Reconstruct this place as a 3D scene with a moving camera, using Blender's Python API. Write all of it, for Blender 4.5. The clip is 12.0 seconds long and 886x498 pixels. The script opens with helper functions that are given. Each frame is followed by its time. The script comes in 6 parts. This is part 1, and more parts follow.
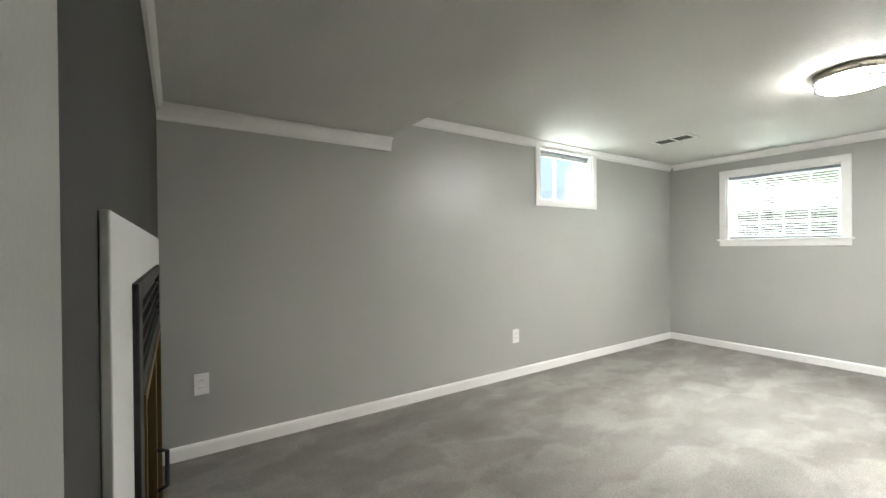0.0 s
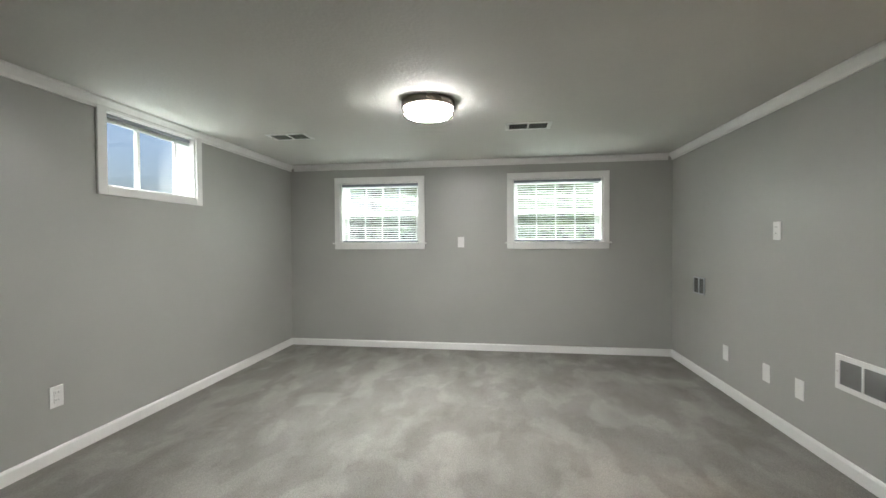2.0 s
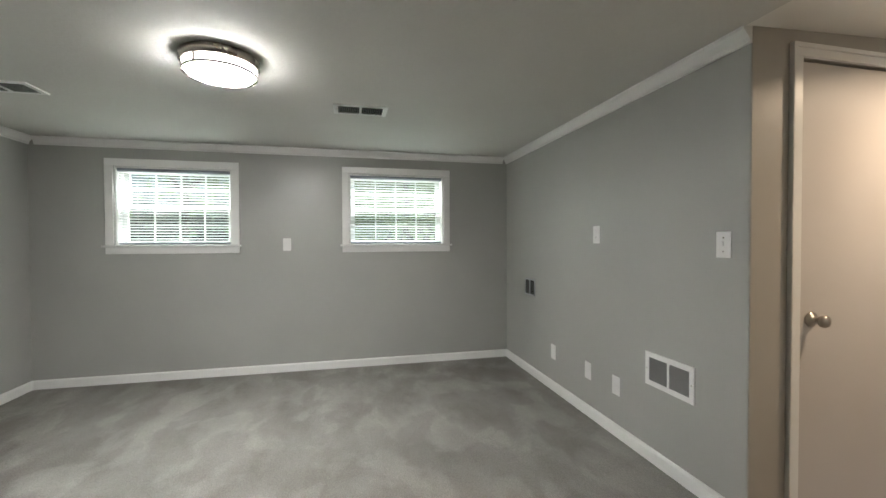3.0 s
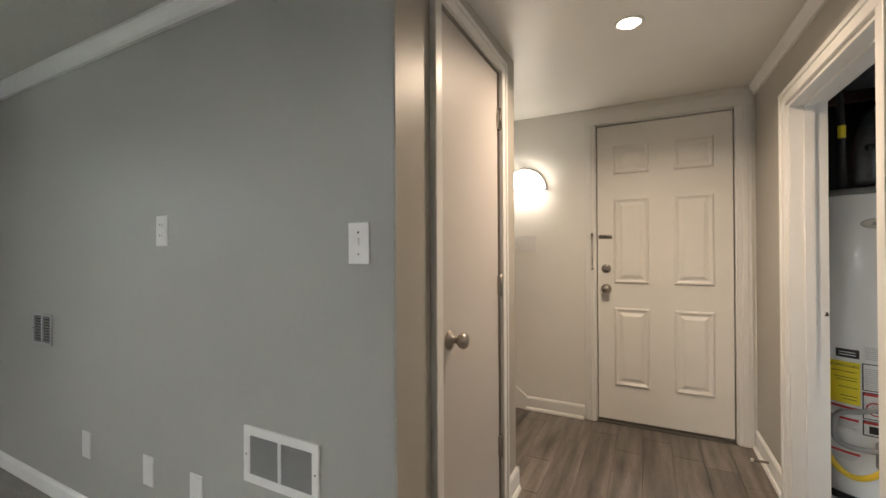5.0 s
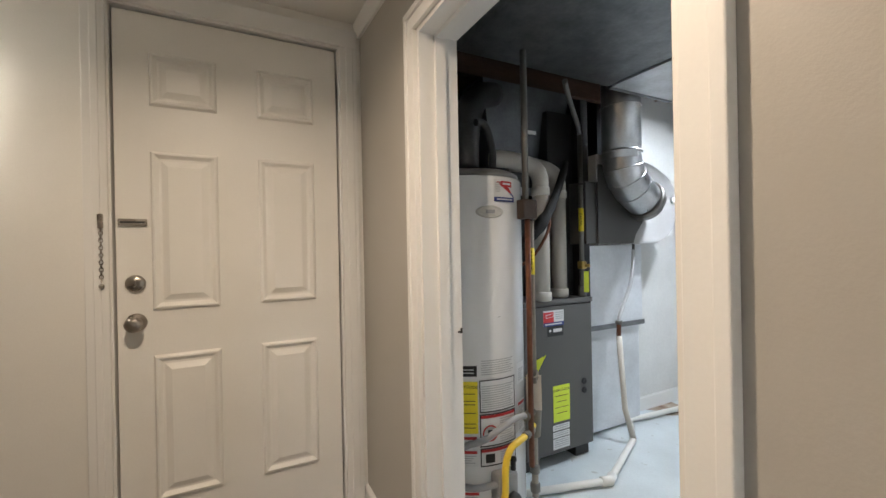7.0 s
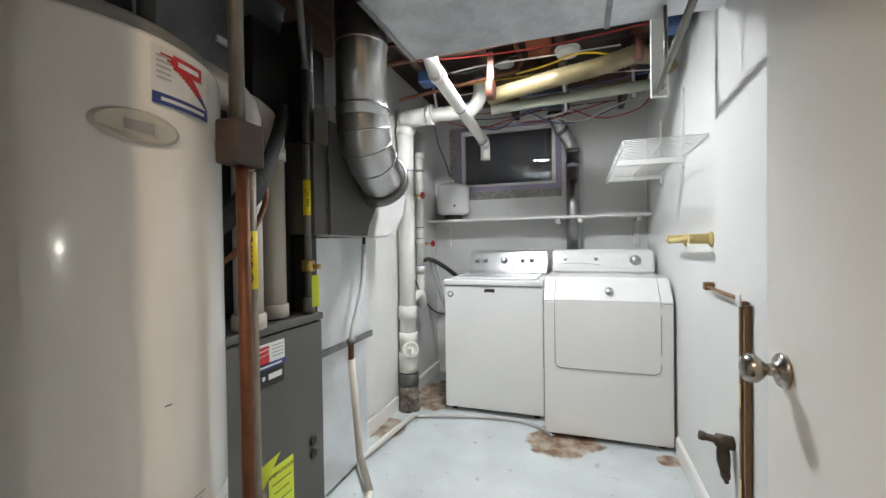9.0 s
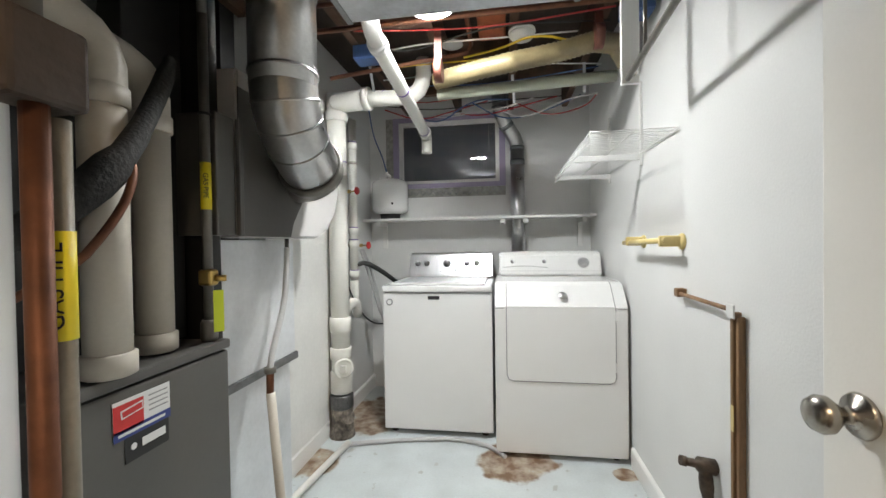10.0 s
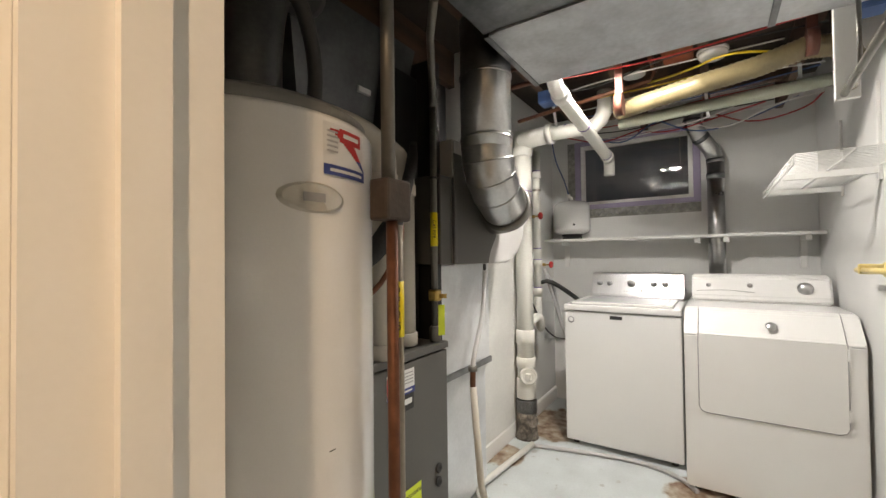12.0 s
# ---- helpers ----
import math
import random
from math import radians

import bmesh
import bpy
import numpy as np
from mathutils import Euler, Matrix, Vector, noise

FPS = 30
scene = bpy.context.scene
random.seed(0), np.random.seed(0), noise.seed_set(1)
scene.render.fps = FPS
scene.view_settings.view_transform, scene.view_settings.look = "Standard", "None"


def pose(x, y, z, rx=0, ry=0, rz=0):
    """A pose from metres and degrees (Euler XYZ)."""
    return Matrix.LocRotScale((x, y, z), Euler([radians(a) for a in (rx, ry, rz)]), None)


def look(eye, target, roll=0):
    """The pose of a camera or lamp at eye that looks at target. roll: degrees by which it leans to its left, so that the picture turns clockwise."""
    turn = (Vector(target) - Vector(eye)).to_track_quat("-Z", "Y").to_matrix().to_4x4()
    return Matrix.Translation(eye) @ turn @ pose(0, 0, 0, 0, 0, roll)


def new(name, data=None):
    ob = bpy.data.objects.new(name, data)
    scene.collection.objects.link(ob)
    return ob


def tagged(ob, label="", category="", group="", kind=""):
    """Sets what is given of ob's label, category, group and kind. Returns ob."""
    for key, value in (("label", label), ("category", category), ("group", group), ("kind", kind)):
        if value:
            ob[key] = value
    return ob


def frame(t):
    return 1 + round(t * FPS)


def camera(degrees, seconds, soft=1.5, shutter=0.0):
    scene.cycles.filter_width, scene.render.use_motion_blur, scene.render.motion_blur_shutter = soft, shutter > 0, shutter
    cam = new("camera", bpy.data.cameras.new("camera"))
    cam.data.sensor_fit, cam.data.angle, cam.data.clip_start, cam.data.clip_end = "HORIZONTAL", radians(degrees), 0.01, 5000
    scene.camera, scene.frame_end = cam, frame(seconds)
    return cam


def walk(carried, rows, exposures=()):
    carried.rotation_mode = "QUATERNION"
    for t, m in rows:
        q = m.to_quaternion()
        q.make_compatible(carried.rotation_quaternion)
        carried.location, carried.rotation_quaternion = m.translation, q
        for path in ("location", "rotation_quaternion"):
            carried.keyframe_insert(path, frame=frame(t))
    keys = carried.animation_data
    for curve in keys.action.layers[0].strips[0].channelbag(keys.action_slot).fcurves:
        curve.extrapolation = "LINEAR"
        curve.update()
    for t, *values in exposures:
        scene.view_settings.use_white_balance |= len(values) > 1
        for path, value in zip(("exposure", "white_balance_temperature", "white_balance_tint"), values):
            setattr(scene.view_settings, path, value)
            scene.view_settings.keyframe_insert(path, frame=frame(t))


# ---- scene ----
cam = camera(95.1, 12.0)
PATH = [
    (0, (0.479, 0.174, 1.147), (1.58, 1.844, 1.135), -0.5),
    (0.5, (0.572, 0.205, 1.151), (2.039, 1.564, 1.124), -0.4),
    (1, (0.711, 0.244, 1.159), (2.431, 1.264, 1.131), -0.4),
    (1.5, (0.871, 0.306, 1.186), (2.756, 0.973, 1.154), -0.3),
    (2, (1.032, 0.332, 1.206), (3.012, 0.615, 1.17), -0.3),
    (2.5, (1.253, 0.268, 1.221), (3.251, 0.19, 1.184), -0.3),
    (3, (1.472, 0.2, 1.223), (3.42, -0.248, 1.186), -0.2),
    (3.5, (1.718, 0.127, 1.232), (3.523, -0.734, 1.195), -0.1),
    (3.7, (1.796, 0.065, 1.226), (3.526, -0.939, 1.191), -0.1),
    (5.3, (2.232, -0.676, 1.17), (2.891, -2.565, 1.192), -0.3),
    (5.5, (2.229, -0.809, 1.163), (2.724, -2.747, 1.191), -0.3),
    (6, (2.252, -1.129, 1.183), (2.273, -3.129, 1.196), -0.7),
    (6.5, (2.256, -1.423, 1.195), (1.783, -3.366, 1.194), -1.0),
    (7, (2.151, -1.706, 1.16), (1.231, -3.482, 1.157), -1.1),
    (7.3, (2.074, -1.865, 1.138), (0.921, -3.499, 1.138), -1.3),
    (7.5, (2.038, -1.949, 1.137), (0.747, -3.476, 1.13), -1.2),
    (7.7, (2.001, -2.036, 1.137), (0.583, -3.446, 1.129), -1.3),
    (9.3, (1.589, -2.439, 1.118), (-0.343, -2.957, 1.102), -0.7),
    (9.5, (1.522, -2.458, 1.106), (-0.426, -2.911, 1.097), -0.7),
    (10, (1.432, -2.546, 1.138), (-0.55, -2.85, 1.108), -0.9),
    (10.5, (1.375, -2.592, 1.123), (-0.607, -2.859, 1.118), -1.0),
    (11, (1.413, -2.592, 1.148), (-0.559, -2.927, 1.152), -1.2),
    (11.5, (1.529, -2.534, 1.181), (-0.383, -3.123, 1.201), -1.1),
    (12, (1.697, -2.467, 1.202), (0.035, -3.579, 1.237), -0.7),
]
EXPOSURES = [(0.0, 2.0, 6400, 9), (1.0, 1.5, 6350, 9), (2.5, 1.08, 6350, 9), (3.5, 0.95, 6400, 10), (5.5, 0.9, 6250, 11), (7.5, 0.85, 6100, 10), (9.5, 0.8, 6900, 10), (11.0, 0.8, 7000, 11), (12.0, 0.8, 7800, 14)]
walk(cam, [(t, look(eye, target, roll)) for t, eye, target, roll in PATH], EXPOSURES)

# ---- world, sun ----
world = bpy.data.worlds.new("world")
scene.world = world
world.use_nodes = True
wn = world.node_tree.nodes
sky = wn.new("ShaderNodeTexSky")
sky.sky_type, sky.sun_disc = "NISHITA", False
sky.dust_density = 6.0
sky.sun_elevation, sky.sun_rotation = radians(50), radians(200)
world.node_tree.links.new(sky.outputs[0], wn["Background"].inputs[0])
wn["Background"].inputs[1].default_value = 0.13
sun_data = bpy.data.lights.new("sun", "SUN")
sun_data.energy, sun_data.angle, sun_data.color = 4.0, radians(0.6), (1.0, 0.95, 0.88)
sun = new("sun", sun_data)
sun.matrix_world = look((8.0, -14.0, 20.0), (3.0, 0.0, 0.0))


def window_light(name, at, towards, w, h, watts):
    d = bpy.data.lights.new(name, "AREA")
    d.shape, d.size, d.size_y, d.energy, d.color = "RECTANGLE", w, h, watts, (0.93, 1.0, 0.97)
    ob = new(name, d)
    ob.matrix_world = look(at, towards)
    return ob


window_light("daylight", (6.25, 1.68, 2.55), (4.6, 1.68, 0.7), 1.0, 0.7, 105)
window_light("daylight", (6.25, -0.26, 2.55), (4.6, -0.26, 0.7), 1.0, 0.7, 105)
window_light("daylight", (3.58, 3.45, 2.65), (3.58, 2.1, 1.0), 0.9, 0.6, 75)
LAMP_ROOM, LAMP_SCONCE, LAMP_CAN, LAMP_LAUNDRY = 118.0, 8.5, 14.0, 225.0

# ---- materials ----


def mat(name, color, rough=0.6, metal=0.0, vary=0.08, scale=6.0, grain=90.0, bump=0.03, color2=None, coords="Object", stretch=(1, 1, 1), coat=0.0, rand=0.0, spec=0.5, contrast=0.0):
    m = bpy.data.materials.new(name)
    m.use_nodes = True
    t = m.node_tree
    n, l = t.nodes, t.links
    b = n["Principled BSDF"]
    b.inputs["Roughness"].default_value, b.inputs["Metallic"].default_value = rough, metal
    b.inputs["Coat Weight"].default_value = coat
    b.inputs["Specular IOR Level"].default_value = spec
    tc = n.new("ShaderNodeNewGeometry") if coords == "World" else n.new("ShaderNodeTexCoord")
    mp = n.new("ShaderNodeMapping")
    mp.inputs["Scale"].default_value = stretch
    l.new(tc.outputs["Position" if coords == "World" else "Object"], mp.inputs[0])
    big = n.new("ShaderNodeTexNoise")
    big.inputs["Scale"].default_value, big.inputs["Detail"].default_value = scale, 5
    fine = n.new("ShaderNodeTexNoise")
    fine.inputs["Scale"].default_value, fine.inputs["Detail"].default_value = grain, 3
    l.new(mp.outputs[0], big.inputs[0])
    l.new(mp.outputs[0], fine.inputs[0])
    ramp = n.new("ShaderNodeValToRGB")
    c2 = color2 or tuple(c * (1 - 2 * vary) for c in color)
    c1 = color if color2 else tuple(min(1, c * (1 + vary)) for c in color)
    ramp.color_ramp.elements[0].color, ramp.color_ramp.elements[1].color = (*c2, 1), (*c1, 1)
    ramp.color_ramp.elements[0].position, ramp.color_ramp.elements[1].position = 0.25 + contrast, 0.7 - contrast
    l.new(big.outputs[0], ramp.inputs[0])
    mix = n.new("ShaderNodeMix")
    mix.data_type, mix.blend_type = "RGBA", "MULTIPLY"
    mix.inputs[0].default_value = min(1.0, vary * 2)
    l.new(ramp.outputs[0], mix.inputs[6])
    l.new(fine.outputs[0], mix.inputs[7])
    out = mix.outputs[2]
    if rand:
        oi = n.new("ShaderNodeObjectInfo")
        hs = n.new("ShaderNodeHueSaturation")
        mr = n.new("ShaderNodeMapRange")
        mr.inputs[3].default_value, mr.inputs[4].default_value = 1 - rand, 1 + rand
        l.new(oi.outputs["Random"], mr.inputs[0])
        l.new(mr.outputs[0], hs.inputs["Value"])
        l.new(out, hs.inputs["Color"])
        out = hs.outputs[0]
    l.new(out, b.inputs["Base Color"])
    mr = n.new("ShaderNodeMapRange")
    mr.inputs[3].default_value, mr.inputs[4].default_value = max(0.02, rough - 0.08), min(1, rough + 0.08)
    l.new(big.outputs[0], mr.inputs[0])
    l.new(mr.outputs[0], b.inputs["Roughness"])
    if bump:
        bp = n.new("ShaderNodeBump")
        bp.inputs["Strength"].default_value, bp.inputs["Distance"].default_value = bump * 4, 0.01
        l.new(fine.outputs[0], bp.inputs["Height"])
        l.new(bp.outputs[0], b.inputs["Normal"])
    return m


def glow(name, color, strength):
    m = bpy.data.materials.new(name)
    m.use_nodes = True
    b = m.node_tree.nodes["Principled BSDF"]
    b.inputs["Base Color"].default_value = (0.9, 0.9, 0.9, 1)
    b.inputs["Emission Color"].default_value, b.inputs["Emission Strength"].default_value = (*color, 1), strength
    return m


def glass(name):
    m = bpy.data.materials.new(name)
    m.use_nodes = True
    b = m.node_tree.nodes["Principled BSDF"]
    b.inputs["Transmission Weight"].default_value, b.inputs["Roughness"].default_value, b.inputs["IOR"].default_value = 1.0, 0.02, 1.45
    return m


GREY = mat("grey_wall_paint", (0.40, 0.402, 0.376), 0.35, vary=0.03, scale=1.5, grain=220, bump=0.012, coords="World")
DARK = mat("charcoal_wall_paint", (0.035, 0.035, 0.032), 0.5, vary=0.05, scale=1.5, grain=220, bump=0.012)
# Entry wall colour is raised to carry the foyer's brighter light.
LITCREAM = mat("lit_entry_paint", (0.82, 0.81, 0.77), 0.42, vary=0.03, scale=1.5, grain=220, bump=0.012, coords="World")
# White door paint, lighter copy for doors in stronger light.
LITDOOR = mat("lit_door_paint", (0.83, 0.82, 0.78), 0.42, vary=0.02, scale=3, grain=150, bump=0.006)
# Beige lowered so the closet and partition walls look less lit.
SHADEBEIGE = mat("shaded_foyer_paint", (0.43, 0.41, 0.37), 0.42, vary=0.03, scale=1.5, grain=220, bump=0.012, coords="World")
CEIL = mat("ceiling_paint", (0.64, 0.635, 0.60), 0.7, vary=0.03, scale=1.2, grain=60, bump=0.05, coords="World")
TRIM = mat("white_trim_paint", (0.80, 0.80, 0.78), 0.35, vary=0.02, scale=3, grain=150, bump=0.006)
# The same white on doors, greyed to put their dimmer light into colour.
SHADEDOOR = mat("shaded_door_paint", (0.56, 0.53, 0.505), 0.48, vary=0.02, scale=3, grain=150, bump=0.008)
LWHITE = mat("laundry_wall_paint", (0.74, 0.745, 0.735), 0.45, vary=0.04, scale=1.6, grain=140, bump=0.02, coords="World")
PANEL = mat("scuffed_white_panel", (0.76, 0.755, 0.73), 0.5, vary=0.06, scale=3, grain=60, bump=0.02, coords="World")
PLASTIC = mat("white_plastic", (0.78, 0.78, 0.76), 0.35, vary=0.02, bump=0)
PVC = mat("pvc", (0.76, 0.75, 0.70), 0.38, vary=0.04, scale=5, bump=0.004)
PVCCREAM = mat("cream_pvc", (0.56, 0.52, 0.45), 0.42, vary=0.06, scale=5, bump=0.004)
PURPLE = mat("purple_primer", (0.16, 0.10, 0.32), 0.5, bump=0)
ENAMEL = mat("white_enamel", (0.76, 0.76, 0.75), 0.22, vary=0.02, scale=2, grain=300, bump=0.002, coat=0.3)
HEATER = mat("heater_enamel", (0.80, 0.80, 0.79), 0.22, vary=0.03, scale=2, grain=300, bump=0.002, coat=0.4)
NICKEL = mat("satin_nickel", (0.42, 0.39, 0.35), 0.28, 1.0, vary=0.05, bump=0)
BRASS = mat("brass", (0.55, 0.38, 0.13), 0.3, 1.0, vary=0.05, bump=0)
STEEL = mat("brushed_steel", (0.55, 0.55, 0.56), 0.32, 1.0, vary=0.05, scale=3, grain=200, bump=0.003, stretch=(1, 20, 1))
GALV = mat("galvanized_steel", (0.30, 0.31, 0.32), 0.42, 1.0, vary=0.16, scale=14, grain=60, bump=0.01, coords="World")
GALVL = mat("pale_galvanized_steel", (0.62, 0.64, 0.66), 0.42, 0.8, vary=0.12, scale=10, grain=60, bump=0.01, coords="World")
PALESHEET = mat("bright_sheet_metal", (0.74, 0.76, 0.78), 0.34, 0.45, vary=0.08, scale=5, grain=60, bump=0.006, coords="World")
DUCT = mat("round_duct_metal", (0.60, 0.60, 0.60), 0.30, 1.0, vary=0.12, scale=9, grain=80, bump=0.006, coords="World")
FURN = mat("furnace_grey_paint", (0.088, 0.085, 0.079), 0.42, vary=0.05, scale=4, bump=0.006)
BLACK = mat("black_metal_and_shade", (0.012, 0.012, 0.012), 0.45, vary=0.1, scale=5, bump=0.01)
FOAM = mat("black_foam_insulation", (0.018, 0.018, 0.018), 0.85, vary=0.2, scale=20, bump=0.08)
RUBBER = mat("dark_rubber", (0.03, 0.03, 0.03), 0.6, bump=0.01)
COPPER = mat("aged_copper", (0.20, 0.082, 0.045), 0.55, 0.6, vary=0.22, scale=14, grain=70, bump=0.01)
IRON = mat("grey_gas_pipe", (0.30, 0.27, 0.22), 0.5, 0.2, vary=0.15, scale=10, bump=0.02)
FLANGE = mat("rusty_iron", (0.115, 0.085, 0.065), 0.55, 0.5, vary=0.3, scale=30, bump=0.03)
CONDUIT = mat("dull_steel_pipe", (0.22, 0.21, 0.19), 0.45, 0.7, vary=0.12, scale=8, bump=0.01)
YELLOW = mat("yellow_label", (0.80, 0.66, 0.02), 0.5, vary=0.02, bump=0)
LIME = mat("fluorescent_tag", (0.66, 0.78, 0.05), 0.5, vary=0.02, bump=0)
YHOSE = mat("yellow_gas_hose", (0.72, 0.50, 0.03), 0.42, vary=0.05, bump=0)
INK = mat("black_ink", (0.012, 0.012, 0.012), 0.5, bump=0)
PAPER = mat("label_paper", (0.70, 0.70, 0.69), 0.55, vary=0.03, bump=0)
KRAFT = mat("paper_tag", (0.52, 0.46, 0.38), 0.7, vary=0.05, bump=0)
REDP = mat("red_print", (0.55, 0.03, 0.03), 0.5, bump=0)
BLUEP = mat("blue_print", (0.03, 0.05, 0.22), 0.5, bump=0)
INKGREY = mat("grey_print", (0.30, 0.30, 0.30), 0.6, bump=0)
WOODJ = mat("old_joist_wood", (0.12, 0.065, 0.038), 0.75, vary=0.25, scale=5, grain=60, bump=0.05, stretch=(0.3, 3, 3))
STRIPW = mat("raw_wood", (0.30, 0.17, 0.085), 0.6, vary=0.2, scale=8, grain=60, bump=0.03, stretch=(4, 4, 0.5))
SUBFL = mat("dark_subfloor", (0.055, 0.038, 0.028), 0.85, vary=0.25, scale=4, bump=0.05)
PALEY = mat("pale_yellow_paint", (0.66, 0.52, 0.22), 0.4, vary=0.05, bump=0)
LAV = mat("lavender_paint", (0.38, 0.33, 0.48), 0.5, vary=0.06, bump=0.01)
WALLPAPER = mat("faded_wallpaper_border", (0.42, 0.42, 0.38), 0.7, vary=0.2, scale=30, bump=0.01)
FLEX = mat("translucent_flex_hose", (0.24, 0.19, 0.10), 0.35, vary=0.12, scale=8, bump=0.01)
LOUVRE = mat("grey_louvre_paint", (0.22, 0.22, 0.21), 0.5, vary=0.04, bump=0)
PRINT = mat("faded_small_print", (0.46, 0.46, 0.46), 0.6, vary=0.1, scale=200, bump=0)
GREENP = mat("pale_green_pipe", (0.36, 0.38, 0.30), 0.5, vary=0.06, bump=0.005)
STRAP = mat("brown_strap", (0.12, 0.035, 0.02), 0.6, bump=0)
ORANGE = mat("orange_paint_patch", (0.45, 0.12, 0.05), 0.7, vary=0.2, scale=12, bump=0.03)
BLUEB = mat("blue_plastic_box", (0.06, 0.12, 0.28), 0.5, bump=0)
CLEAR = mat("cloudy_tubing", (0.50, 0.50, 0.50), 0.35, vary=0.05, bump=0)
REDV = mat("red_valve_paint", (0.45, 0.02, 0.02), 0.4, bump=0)
FILTH = mat("rusty_cast_iron", (0.36, 0.31, 0.26), 0.7, vary=0.5, scale=16, grain=60, bump=0.06)
GLASS = glass("window_glass")
GRILLE_DARK = mat("dark_grille_gap", (0.02, 0.022, 0.02), 0.8, bump=0)
BLINDG = mat("grey_blind", (0.30, 0.32, 0.36), 0.5, vary=0.03, bump=0)
TREAD = mat("oak_tread", (0.36, 0.18, 0.08), 0.4, vary=0.15, scale=4, stretch=(1, 8, 8), bump=0.01)
PLANK = mat("grey_brown_vinyl_plank", (0.33, 0.285, 0.25), 0.34, vary=0.3, scale=2.2, grain=26, bump=0.015, color2=(0.062, 0.054, 0.049), coords="World", stretch=(9, 0.8, 1), rand=0.22)
LAWN = mat("lawn", (0.10, 0.17, 0.04), 0.9, vary=0.3, scale=3, grain=40, bump=0.2)
BARK = mat("bark", (0.12, 0.09, 0.07), 0.9, vary=0.3, scale=12, bump=0.2)


def carpet_material():
    m = mat("grey_cut_pile_carpet", (0.50, 0.485, 0.455), 0.95, vary=0.3, scale=2.6, grain=150, bump=0.3, color2=(0.38, 0.368, 0.34), coords="World", stretch=(0.8, 1.5, 1), spec=0.1, contrast=0.06)
    t = m.node_tree
    n, l = t.nodes, t.links
    geo = n.new("ShaderNodeNewGeometry")
    mp = n.new("ShaderNodeMapping")
    mp.inputs["Scale"].default_value, mp.inputs["Rotation"].default_value = (1.3, 2.0, 1), (0, 0, 0.9)
    streak = n.new("ShaderNodeTexNoise")
    streak.inputs["Scale"].default_value, streak.inputs["Detail"].default_value, streak.inputs["Distortion"].default_value = 1.9, 12, 0.35
    l.new(geo.outputs["Position"], mp.inputs[0])
    l.new(mp.outputs[0], streak.inputs[0])
    ramp = n.new("ShaderNodeValToRGB")
    ramp.color_ramp.elements[0].position, ramp.color_ramp.elements[1].position = 0.48, 0.57
    ramp.color_ramp.elements[0].color, ramp.color_ramp.elements[1].color = (0.87, 0.862, 0.85, 1), (1.09, 1.083, 1.07, 1)
    l.new(streak.outputs[0], ramp.inputs[0])
    b = n["Principled BSDF"]
    old = b.inputs["Base Color"].links[0].from_socket
    mix = n.new("ShaderNodeMix")
    mix.data_type, mix.blend_type = "RGBA", "MULTIPLY"
    mix.inputs[0].default_value = 0.8
    l.new(old, mix.inputs[6])
    l.new(ramp.outputs[0], mix.inputs[7])
    l.new(mix.outputs[2], b.inputs["Base Color"])
    return m


